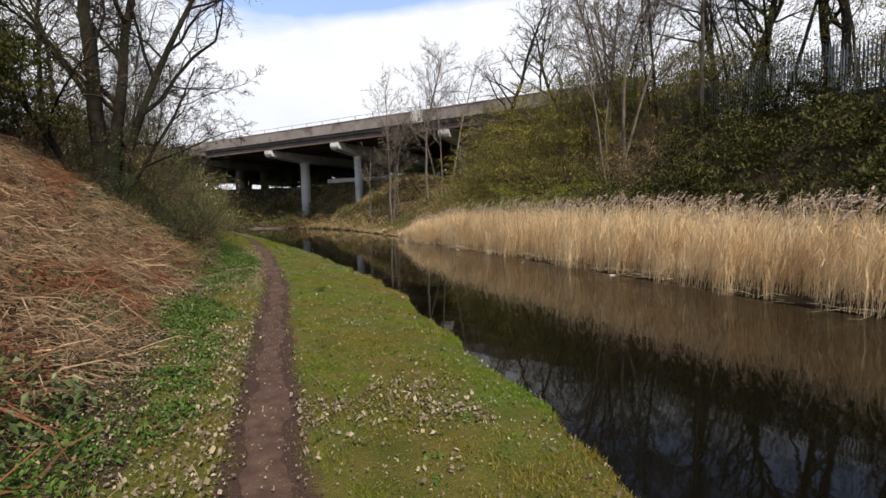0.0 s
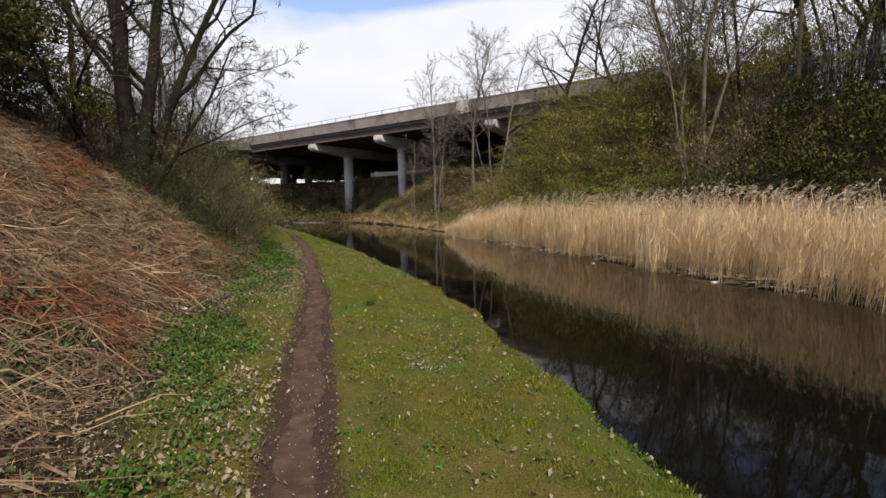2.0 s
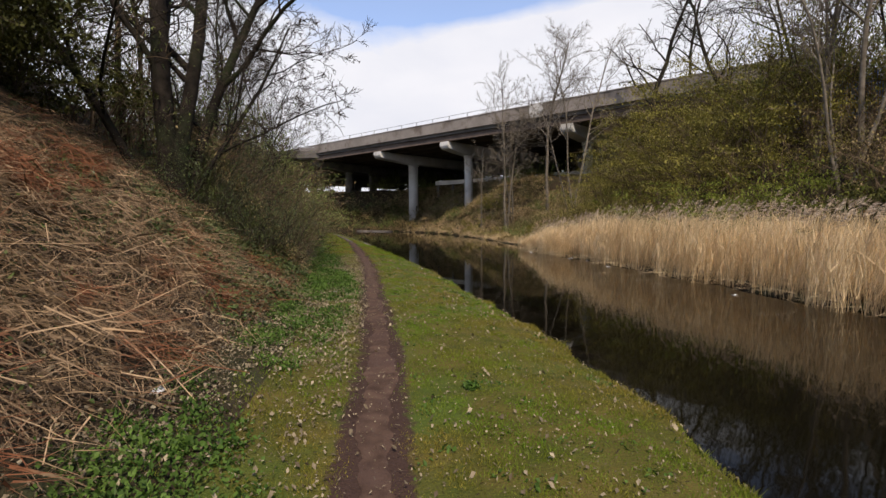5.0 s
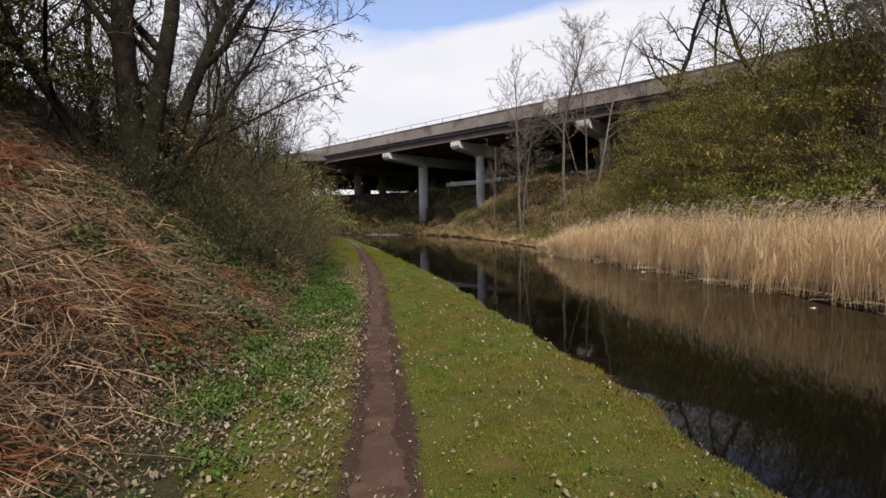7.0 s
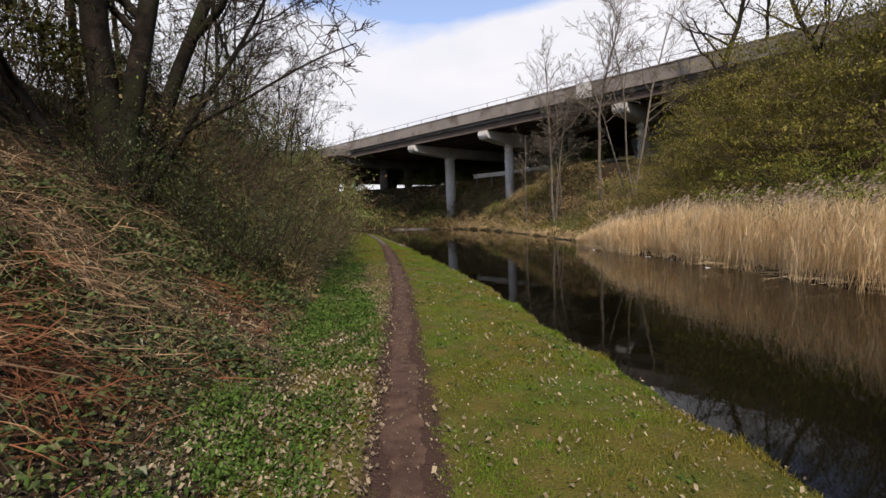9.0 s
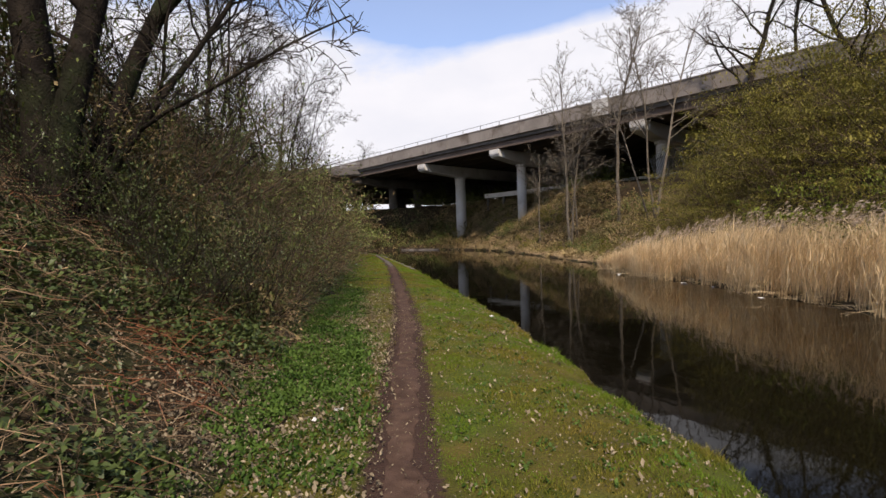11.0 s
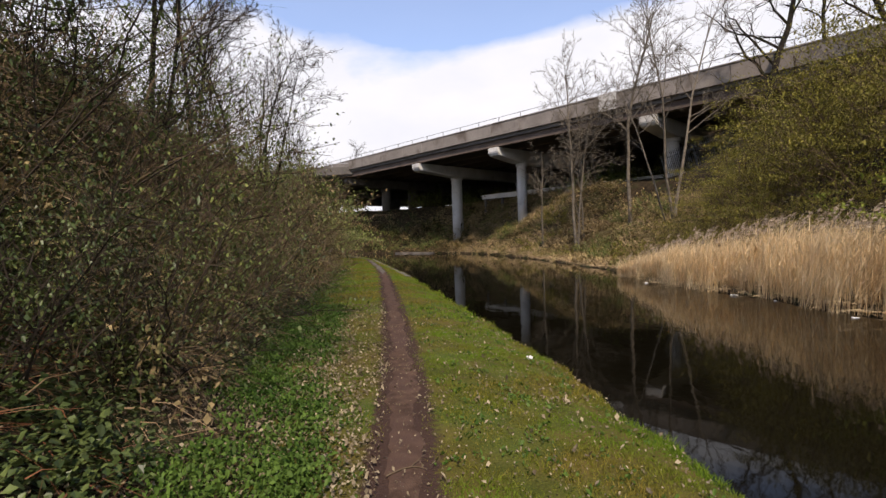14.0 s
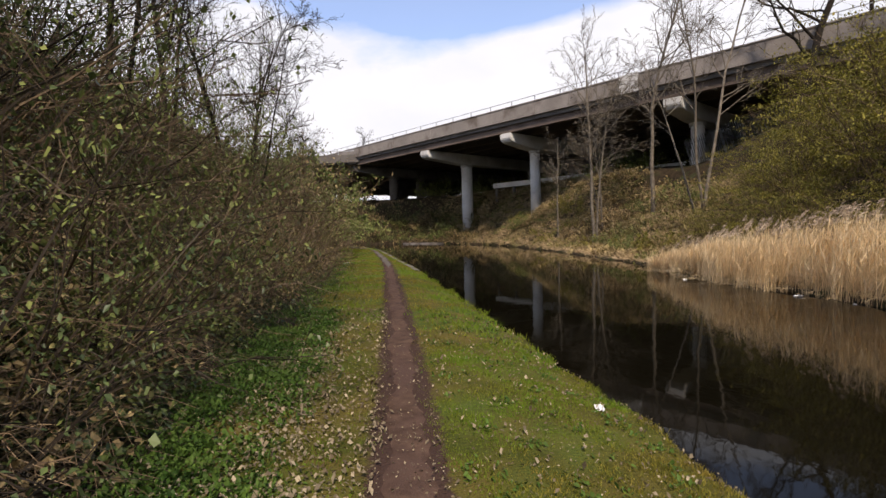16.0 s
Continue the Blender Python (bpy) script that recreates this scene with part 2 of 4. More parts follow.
def smooth(me):
    me.polygons.foreach_set("use_smooth", [True] * len(me.polygons))
    return me


rng = np.random.default_rng(7)

# ---- the lie of the land ----
EL = np.array([(-400, 2.1), (0, 2.1), (2.25, 2.13), (4.6, 2.33), (7.5, 2.44), (9.2, 2.59), (10.4, 2.69), (12.2, 2.65), (13.5, 2.62), (15.6, 2.43), (17, 2.29), (18.5, 2.19), (21, 2.06), (24, 1.73), (27.5, 1.3),
               (34, 0.42), (38.6, -0.2), (50, -2.0), (62, -3.9), (70, -6.2), (76, -9.5), (80, -13), (84, -19), (88, -28), (92, -40), (120, -160), (900, -3000)])
ER = np.array([(-400, 10.6), (5, 10.5), (20, 10.6), (30, 10.4), (35, 9.9), (38, 10.2), (42, 11.0), (55, 10.6), (66, 9.9), (76, 8.3), (82, 6.0), (86, 3.5),
               (90, 0), (94, -5), (97, -10), (100, -16), (104, -26), (130, -130), (900, -2800)])
FOOT = np.array([(-400, -1.65), (0, -1.65), (9, -1.57), (12, -1.5), (14, -1.42), (16, -1.45), (18, -1.6), (20, -1.85), (22.3, -2.2), (26, -2.65), (34, -3.3), (50, -5.6), (62, -7.8), (70, -10.4), (76, -14), (84, -24), (92, -46), (120, -166), (900, -3010)])
PATHC = np.array([(-400, -0.08), (2.9, -0.08), (5.6, -0.04), (8, 0.01), (11.5, 0.12), (13, 0.08), (16.8, -0.03), (18.6, -0.07), (20.4, -0.11), (22.2, -0.2), (25.5, -0.42), (32.5, -0.97), (38, -1.45), (44, -2.1), (57, -3.9), (66, -7.2),
                  (76, -11.8), (90, -32), (120, -162), (900, -3005)])


def at(table, y):
    return np.interp(y, table[:, 0], table[:, 1])


def ease(t):
    t = np.clip(t, 0, 1)
    return t * t * (3 - 2 * t)


def wob(x, y):
    return (np.sin(x * 1.7 + y * 0.9) + np.sin(x * 0.6 - y * 1.3 + 1.1) + np.sin(x * 2.9 + y * 2.3 + 4.0) * 0.5) / 2.5


def height(x, y):
    """Ground level, metres."""
    x, y = np.asarray(x, float), np.asarray(y, float)
    el, er, ft = at(EL, y) + 0.05 * np.sin(y * 2.1) + 0.03 * np.sin(y * 5.3), at(ER, y) + 0.12 * np.sin(y * 1.3), at(FOOT, y)
    u = el - x
    verge = np.interp(u, [-0.25, 0.0, 0.12, 0.5, 1.4], [-1.5, -0.5, -0.13, -0.045, 0.02]) + 0.012 * wob(x * 3, y * 3) + 0.07 * ease((y - 8) / 8) * ease((u - 0.2) / 0.8)
    w = np.maximum(ft - x, 0)
    slope = 0.1 * ease((1.2 + ft - x) / 1.2) + 0.74 * (np.sqrt(w * w + 0.12) - 0.346)
    slope = np.where(slope > 6.0, 6.0 + 0.6 * (1 - np.exp(-(slope - 6.0) / 3.0)), slope) + 0.1 * wob(x, y) * ease(w / 1.5)
    left = np.where(u > 1.0, np.maximum(verge, slope), verge)
    left = np.where(w > 0, slope + 0.02, left)
    v = x - er
    right = np.interp(v, [-0.5, 0, 0.15, 1.5, 3.0], [-1.5, -0.55, -0.4, -0.3, -0.05])
    right = np.where(v > 3, -0.05 + 0.7 * (v - 3), right)
    steep = np.interp(v, [-0.5, 0, 0.15, 1.0], [-1.5, -0.55, -0.35, 0.2]) + 1.05 * np.maximum(v - 1, 0)
    right = right + (steep - right) * ease((y - 57) / 10)
    right = np.where(right > 5.6, 5.6 + 1.1 * (1 - np.exp(-(right - 5.6) / 1.4)), right) + 0.12 * wob(x, y) * ease((v - 1) / 2)
    inner = (x - 17.6) * 0.775 + (y - 59.5) * 0.632           # distance behind the bridge's face
    right = right + 3.0 * ease((inner - 46) / 14) * ease((v - 2) / 6)
    along = (x - 17.6) * 0.632 - (y - 59.5) * 0.775
    right = right + 1.7 * ease((along - 3) / 9) * ease((v - 9) / 5) * ease((inner + 9) / 9)     # ramp up to the abutment
    mid = (el + er) / 2
    return np.where(x < mid, left, right)


def grid_axis(points):
    out = []
    for a, b, step in points:
        out += list(np.arange(a, b - 1e-6, step))
    return np.array(out + [points[-1][1]])


gx = grid_axis([(-900, -120, 60), (-120, -40, 10), (-40, -12, 1.5), (-12, -4, 0.4), (-4, 3.2, 0.12), (3.2, 9.5, 0.9), (9.5, 14, 0.25), (14, 30, 0.7), (30, 100, 7), (100, 900, 80)])
gy = grid_axis([(-400, -40, 40), (-40, -2, 2.0), (-2, 26, 0.2), (26, 60, 0.5), (60, 120, 1.0), (120, 200, 8), (200, 1000, 80)])
X, Y = np.meshgrid(gx, gy)
Z = height(X, Y)
verts = np.stack([X.ravel(), Y.ravel(), Z.ravel()], 1)
nx = len(gx)
i = np.arange(len(verts)).reshape(len(gy), nx)
quads = np.stack([i[:-1, :-1], i[:-1, 1:], i[1:, 1:], i[1:, :-1]], -1).reshape(-1, 4)
ground_me = mesh_of("ground", verts, quads, [M_EARTH, M_TURF])
cx, cy = verts[quads][:, :, 0].mean(1), verts[quads][:, :, 1].mean(1)
turf = (cx > at(FOOT, cy) + 0.5 + 0.25 * wob(cx, cy)) & (cx < at(EL, cy) + 0.02)
ground_me.polygons.foreach_set("material_index", turf.astype(int))
smooth(ground_me)
wear_at = ground_me.attributes.new("wear", "FLOAT", "POINT")
wear_at.data.foreach_set("value", 1 - ease((np.abs(verts[:, 0] - at(PATHC, verts[:, 1])) - 0.16) / 0.22))
ground = tagged(new("ground", ground_me), "uneven canal bank with mossy turf and brown soil", "ground", kind="structure")

water_y = np.concatenate([np.arange(-60, 100, 4.0), [100, 112, 130]])
wv = []
for y in water_y:
    wv += [(float(at(EL, y)) - 0.3, y, -0.5), (float(at(ER, y)) + 0.6, y, -0.5)]
wf = [(2 * k, 2 * k + 1, 2 * k + 3, 2 * k + 2) for k in range(len(water_y) - 1)]
tagged(new("water", mesh_of("water", wv, wf, M_WATER)), "still dark brown canal water with faint ripples", "water", kind="structure")

# dirt path worn into the turf: a strip with ragged edges, dished a little
py = np.arange(-6, 46, 0.08)
pv, pf = [], []
for k, y in enumerate(py):
    c = float(at(PATHC, y))
    hw = 0.125 + 0.02 * math.sin(y * 1.9) + 0.02 * math.sin(y * 4.7 + 1) + 0.012 * math.sin(y * 13) + 0.012 * math.sin(y * 31)
    ca = 0.02 * math.sin(y * 3.1) + 0.012 * math.sin(y * 9.7)
    for j, f in enumerate((-1, -0.72, -0.3, 0.3, 0.72, 1)):
        x = c + ca + f * hw
        pv.append((x, y, float(height(x, y)) + (0.004 if abs(f) == 1 else 0.016) - (0.004 if abs(f) < 0.5 else 0)))
    if k:
        pf += [(6 * (k - 1) + j, 6 * (k - 1) + j + 1, 6 * k + j + 1, 6 * k + j) for j in range(5)]
tagged(new("path", smooth(mesh_of("path", pv, pf, M_PATH))), "narrow worn footpath of reddish-brown dirt through grass", "path", kind="structure")


# pale gravel where the path nears the bridge
gv, gf = [], []
for k, y in enumerate(np.arange(37.5, 72, 0.4)):
    c = float(at(PATHC, y)) + 0.04 * math.sin(y * 1.3)
    hw = (0.14 + 0.03 * math.sin(y * 2.9)) * min(1.0, (y - 37.2) / 3)
    for f in (-1, 0, 1):
        gv.append((c + f * hw, y, float(height(c + f * hw, y)) + (0.022 if f else 0.03)))
    if k:
        gf += [(3 * (k - 1) + j, 3 * (k - 1) + j + 1, 3 * k + j + 1, 3 * k + j) for j in range(2)]
tagged(new("path", smooth(mesh_of("path", gv, gf, M_GRAVEL))), "pale gravel stretch of the towpath before the bridge", "path", kind="structure")


# ---- scattered plants (stuff) ----
def blades(name, x, y, z, hgt, wid, lean, mat, label, category, turn=None):
    """Leaning pointed blades."""
    n = len(x)
    a = rng.uniform(0, 2 * np.pi, n) if turn is None else turn
    la = rng.uniform(0, 2 * np.pi, n)
    dx, dy = np.cos(a) * wid / 2, np.sin(a) * wid / 2
    lx, ly = np.cos(la) * lean * hgt, np.sin(la) * lean * hgt
    v = np.empty((n, 3, 3))
    v[:, 0] = np.stack([x - dx, y - dy, z], 1)
    v[:, 1] = np.stack([x + dx, y + dy, z], 1)
    v[:, 2] = np.stack([x + lx, y + ly, z + hgt], 1)
    me = bpy.data.meshes.new(name)
    me.from_pydata(v.reshape(-1, 3).tolist(), [], np.arange(3 * n).reshape(-1, 3).tolist())
    me.materials.append(mat)
    return tagged(new(name, me), label, category, kind="stuff")


def leaf_verts(p, size, normal_tilt, long=1.5):
    """Folded leaf, four corners round p, lying near level with the given tilt."""
    n = len(p)
    a = rng.uniform(0, 2 * np.pi, n)
    d = np.stack([np.cos(a), np.sin(a), rng.normal(0, normal_tilt, n)], 1)
    e = np.stack([-np.sin(a), np.cos(a), rng.normal(0, normal_tilt, n)], 1)
    size = np.broadcast_to(size, (n,))[:, None]
    v = np.empty((n, 4, 3))
    v[:, 0], v[:, 2] = p - d * size * long / 2, p + d * size * long / 2
    up = np.zeros((n, 3))
    up[:, 2] = 1
    v[:, 1], v[:, 3] = p + e * size / 2 + up * size * 0.18, p - e * size / 2 + up * size * 0.18
    return v


def leaf_mesh(name, p, size, tilt, mat, long=1.5):
    v = leaf_verts(p, size, tilt, long)
    b = np.arange(len(p))[:, None] * 4
    me = bpy.data.meshes.new(name)
    me.from_pydata(v.reshape(-1, 3).tolist(), [], (b + [0, 1, 2]).tolist() + (b + [0, 2, 3]).tolist())
    me.materials.append(mat)
    return me


def pick(n, y0, y1, x0, x1):
    y = rng.uniform(y0, y1, n)
    f = rng.uniform(0, 1, n)
    lo, hi = x0(y), x1(y)
    return lo + (hi - lo) * f, y


edge_l = lambda y: at(EL, y)
foot_l = lambda y: at(FOOT, y)


def off_path(x, y, margin=0.0):
    d = np.abs(x - at(PATHC, y))
    return rng.uniform(0, 1, len(x)) < ease((d - 0.085 - margin) / 0.19)


def turf_blades(name, n, y0, y1, h0, h1, wid, label):
    x, y = pick(n, y0, y1, lambda q: foot_l(q) + 0.2, lambda q: edge_l(q) + 0.03)
    thin = 1 - 0.6 * ease((foot_l(y) + 1.4 - x) / 0.9)
    thin *= np.where(x < at(PATHC, y), 1 - 0.6 * ease((y - 13) / 4) * ease((28 - y) / 4), 1)
    keep = off_path(x, y) & (rng.uniform(0, 1, n) < thin)
    x, y = x[keep], y[keep]
    lip = ease(1 - (edge_l(y) - x) / 0.35)
    h = rng.uniform(h0, h1, len(x)) * (1 + 1.1 * lip) * (0.45 + 0.9 * ease((wob(x * 3.1, y * 2.7) + wob(x * 9, y * 8) + 0.8) / 1.8))
    near = ease((np.abs(x - at(PATHC, y)) - 0.15) / 0.35)
    h *= 0.45 + 0.55 * near
    blades(name, x, y, height(x, y) - 0.005, h, wid, rng.uniform(0.2, 1.0, len(x)), M_GRASS, label, "grass")


turf_blades("grass", 460000, -0.5, 24, 0.010, 0.036, 0.0085, "short mossy green and yellowish grass beside the path")
turf_blades("grass", 50000, 24, 62, 0.03, 0.07, 0.02, "short green grass along the canal edge")


def litter(n, y0, y1, x0, x1, size, keepf=None):
    x, y = pick(n, y0, y1, x0, x1)
    if keepf is not None:
        k = rng.uniform(0, 1, n) < keepf(x, y)
        x, y = x[k], y[k]
    return np.stack([x, y, height(x, y) + rng.uniform(0.012, 0.05, len(x))], 1)


lp = np.concatenate([
    litter(46000, 0, 24, lambda q: foot_l(q) - 0.5, lambda q: foot_l(q) + 1.35, 0.05, lambda x, y: 0.35 + 0.6 * (wob(x * 0.8, y * 0.7) > 0.0)),
    litter(7000, 0, 26, lambda q: foot_l(q) + 1.0, edge_l, 0.05, lambda x, y: 0.12 + 0.7 * (wob(x * 1.2 + 3, y * 0.8) > 0.4)),
    litter(4200, 3.2, 4.7, lambda q: 0.15 + 0 * q, lambda q: 1.65 + 0 * q, 0.05, lambda x, y: np.exp(-((y - 3.85 - 0.25 * wob(x * 2.1, y * 2.3)) / 0.34) ** 2) * (0.45 + 0.55 * (wob(x * 4 + 1, y * 5) > -0.2))),
    litter(6000, -1, 26, lambda q: foot_l(q) + 0.9, edge_l, 0.05),
    litter(15000, 1, 18, lambda q: foot_l(q) - 5.0, foot_l, 0.05),
    litter(30000, 9, 19, lambda q: foot_l(q) - 4.5, lambda q: foot_l(q) + 0.3, 0.05),
    litter(13000, 11, 27, lambda q: foot_l(q) + 0.5, lambda q: at(PATHC, q) - 0.16, 0.05, lambda x, y: (0.25 + 0.75 * ease((y - 13) / 4)) * (0.3 + 0.7 * (wob(x * 1.6 + 1, y * 1.1) > -0.05))),
    litter(60, 19.75, 20.0, lambda q: 1.15 + 0 * q, lambda q: 1.5 + 0 * q, 0.05),
    litter(400, 6.6, 7.6, lambda q: 0.9 + 0 * q, lambda q: 1.7 + 0 * q, 0.05, lambda x, y: wob(x * 4, y * 5) > 0.1),
    litter(1500, 24, 45, foot_l, lambda q: foot_l(q) + 1.6, 0.05)])
lp = lp[np.abs(lp[:, 0] - at(PATHC, lp[:, 1])) > 0.2 * rng.uniform(0, 1.1, len(lp))]
tagged(new("leaf_litter", leaf_mesh("leaf_litter", lp, 0.006 + 0.026 * rng.uniform(0, 1, len(lp)) ** 2, 0.6, M_LITTER, 1.5)),
       "scattered dry brown and pale fallen leaves on the turf", "leaves", kind="stuff")


fk = litter(16000, -0.5, 24, lambda q: foot_l(q) + 0.6, edge_l, 0.05)
tagged(new("leaf_fragments", leaf_mesh("leaf_fragments", fk, rng.uniform(0.004, 0.014, len(fk)), 0.6, M_LITTER, 1.8)),
       "tiny pale leaf fragments strewn over the turf", "leaves", kind="stuff")
n = 1300
sy = rng.uniform(-0.5, 26, n)
sx = at(PATHC, sy) + rng.normal(0, 0.12, n)
sr = rng.uniform(0.0015, 0.0045, n)
octa = np.array([(1, 0, 0), (0, 1, 0), (-1, 0, 0), (0, -1, 0), (0, 0, 0.7), (0, 0, -0.7)])
sv = np.stack([sx, sy, height(sx, sy) + 0.013], 1)[:, None, :] + octa[None] * sr[:, None, None] * rng.uniform(0.6, 1.4, (n, 6, 1))
sf = (np.arange(n)[:, None, None] * 6 + np.array([(0, 1, 4), (1, 2, 4), (2, 3, 4), (3, 0, 4), (1, 0, 5), (2, 1, 5), (3, 2, 5), (0, 3, 5)])[None]).reshape(-1, 3)
tagged(new("path_grit", mesh_of("path_grit", sv.reshape(-1, 3), sf, M_STONE)), "small pale stones trodden into the dirt path", "stones", kind="stuff")


def clumps(n_clump, per, y0, y1, x0, x1, spread, tall, keepf=None):
    cx_, cy_ = pick(n_clump, y0, y1, x0, x1)
    if keepf is not None:
        k = keepf(cx_, cy_)
        cx_, cy_ = cx_[k], cy_[k]
    n = len(cx_)
    x = (cx_[:, None] + rng.normal(0, spread, (n, per))).ravel()
    y = (cy_[:, None] + rng.normal(0, spread, (n, per))).ravel()
    top = np.repeat(rng.uniform(0.4, 1.0, n) * tall, per)
    z = height(x, y) + rng.uniform(0.1, 1.0, n * per) * top
    return np.stack([x, y, z], 1)


wp = np.concatenate([
    clumps(1500, 45, 0, 26, lambda q: foot_l(q) - 0.2, lambda q: foot_l(q) + 1.0, 0.09, 0.09, lambda x, y: wob(x * 1.7 + 2, y * 1.1) + 0.6 * wob(x * 4, y * 3.3) > -0.1),
    clumps(420, 45, 15, 27, lambda q: foot_l(q) + 0.1, lambda q: foot_l(q) + 1.15, 0.1, 0.11, lambda x, y: wob(x * 1.1, y * 0.9 + 2) > -0.45),
    clumps(150, 40, 26, 45, lambda q: foot_l(q) - 0.2, lambda q: foot_l(q) + 0.9, 0.12, 0.14),
    clumps(260, 30, 2, 16, lambda q: foot_l(q) - 4.5, lambda q: foot_l(q) - 0.3, 0.12, 0.2, lambda x, y: wob(x * 1.3 + 5, y * 1.2) > 0.2),
    clumps(190, 12, 15, 27, lambda q: at(PATHC, q) + 0.3, lambda q: edge_l(q) - 0.2, 0.05, 0.045),
    clumps(150, 9, 0, 16, lambda q: at(PATHC, q) + 0.3, lambda q: edge_l(q) - 0.2, 0.045, 0.035),
    clumps(3, 40, 10.18, 10.3, lambda q: 0.88 + 0 * q, lambda q: 0.94 + 0 * q, 0.03, 0.07),
    clumps(9, 60, 13.8, 14.3, lambda q: -1.55 + 0 * q, lambda q: -1.25 + 0 * q, 0.09, 0.16), clumps(9, 60, 18.4, 18.9, lambda q: -1.7 + 0 * q, lambda q: -1.4 + 0 * q, 0.1, 0.17), clumps(14, 60, 17.0, 18.6, lambda q: -1.55 + 0 * q, lambda q: -1.15 + 0 * q, 0.1, 0.13)])
tagged(new("ground_weeds", leaf_mesh("ground_weeds", wp, rng.uniform(0.012, 0.03, len(wp)), 0.7, M_RANK, 1.5)),
       "bright green low weeds and nettles along the verge", "weeds", kind="stuff")

ip = np.concatenate([
    clumps(620, 60, 12.5, 34, lambda q: foot_l(q) - 2.2, lambda q: foot_l(q) - 0.05, 0.14, 0.34, lambda x, y: (y > 17.5) & (wob(x * 2.1, y * 1.7) > -0.45) | (wob(x * 1.3, y * 1.2) > 0.25)),
    clumps(200, 50, 12.5, 18.5, lambda q: foot_l(q) - 3.2, lambda q: foot_l(q) - 0.2, 0.15, 0.28, lambda x, y: wob(x * 1.5 + 2, y * 1.3) > -0.15),
    clumps(240, 50, 1, 8, lambda q: foot_l(q) - 1.2, lambda q: foot_l(q) + 0.1, 0.12, 0.3, lambda x, y: wob(x, y) > 0.0),
    clumps(520, 40, 2, 20, lambda q: foot_l(q) - 6.0, lambda q: foot_l(q) - 1.0, 0.2, 0.25, lambda x, y: wob(x * 0.8, y * 0.7 + 1) + 0.7 * wob(x * 2.6, y * 2.2) + 0.03 * (y - 10) > 0.3)])
tagged(new("bramble_and_ivy", leaf_mesh("bramble_and_ivy", ip, rng.uniform(0.022, 0.055, len(ip)), 0.5, M_IVY, 1.3)),
       "dark green bramble and ivy leaves covering the lower slope", "undergrowth", kind="stuff")


def strands(name, p, d, length, wid, droop, mat, seg=4, kink=0.02):
    """Long narrow strips that start at p, run along d and sag."""
    n = len(p)
    t = np.linspace(0, 1, seg + 1)
    side = np.cross(d, rng.normal(0, 1, (n, 3)))
    side /= np.linalg.norm(side, axis=1)[:, None] + 1e-9
    c = p[:, None, :] + d[:, None, :] * (length[:, None] * t)[:, :, None]
    c[:, :, 2] -= droop[:, None] * t ** 2
    c += rng.normal(0, kink, c.shape) * length[:, None, None] * (t > 0)[None, :, None]
    hw = (wid[:, None] * (1 - 0.75 * t) / 2)[:, :, None] * side[:, None, :]
    v = np.stack([c - hw, c + hw], 2).reshape(n, -1, 3)
    b = np.arange(n)[:, None] * (2 * (seg + 1))
    faces = []
    for k in range(seg):
        faces += (b + [2 * k, 2 * k + 1, 2 * k + 3, 2 * k + 2]).tolist()
    me = bpy.data.meshes.new(name)
    me.from_pydata(v.reshape(-1, 3).tolist(), [], faces)
    me.materials.append(mat)
    return me


def unit(v):
    return v / (np.linalg.norm(v, axis=1)[:, None] + 1e-9)


# dead stems lying over the bare parts of the slope
n = 15000
ex, ey = pick(n, 0.5, 20, lambda q: foot_l(q) - 5.5, lambda q: foot_l(q) - 0.05)
ed = unit(np.stack([rng.normal(0.3, 0.8, n), rng.normal(0, 0.8, n), rng.normal(-0.1, 0.3, n)], 1))
el_ = rng.uniform(0.15, 0.7, n)
tagged(new("dead_stems", strands("dead_stems", np.stack([ex, ey, height(ex, ey) + rng.uniform(0.02, 0.2, n)], 1), ed, el_, 0.003 + 0.010 * rng.uniform(0, 1, n) ** 2, el_ * rng.uniform(0.1, 0.5, n), M_BRACKEN, seg=2, kink=0.06)),
       "dry brown stems lying on the near slope", "undergrowth", kind="stuff")

# collapsed bracken: heaps of long fronds that fall down the slope from each crown
hn = 270
hx, hy = pick(hn, 0.5, 16.5, lambda q: foot_l(q) - np.interp(q, [0, 11, 19.5], [5.4, 5.0, 4.0]), lambda q: foot_l(q) - np.interp(q, [0, 8, 12, 16, 19.5], [0.15, 0.25, 0.8, 1.0, 1.6]))
keep = rng.uniform(0, 1, hn) < np.interp(hy, [11, 13.5, 16.5], [1, 0.55, 0.15])
hx, hy = hx[keep], hy[keep]
hn = len(hx)
hr = rng.uniform(0.35, 0.85, hn)
per = rng.integers(70, 230, hn)
hi_ = np.repeat(np.arange(hn), per)
n = len(hi_)
ha = rng.normal(-0.5, 1.3, hn)[hi_] + rng.normal(0, 0.85, n)                # fall line, roughly down towards the path
rr = hr[hi_] * np.sqrt(rng.uniform(0, 1, n))
ra = rng.uniform(0, 2 * np.pi, n)
bx, by = hx[hi_] + rr * np.cos(ra), hy[hi_] + rr * np.sin(ra)
crown = (0.12 + 0.42 * rng.uniform(0, 1, hn)[hi_]) * (1 - (rr / hr[hi_]) ** 2)
bp = np.stack([bx, by, height(bx, by) + 0.02 + crown * rng.uniform(0.35, 1.0, n)], 1)
blen = rng.uniform(0.18, 0.75, n) + 0.6 * (rng.uniform(0, 1, n) > 0.94)
bd = unit(np.stack([np.cos(ha), np.sin(ha), -0.55 * np.cos(ha) + rng.normal(0.12, 0.42, n)], 1))
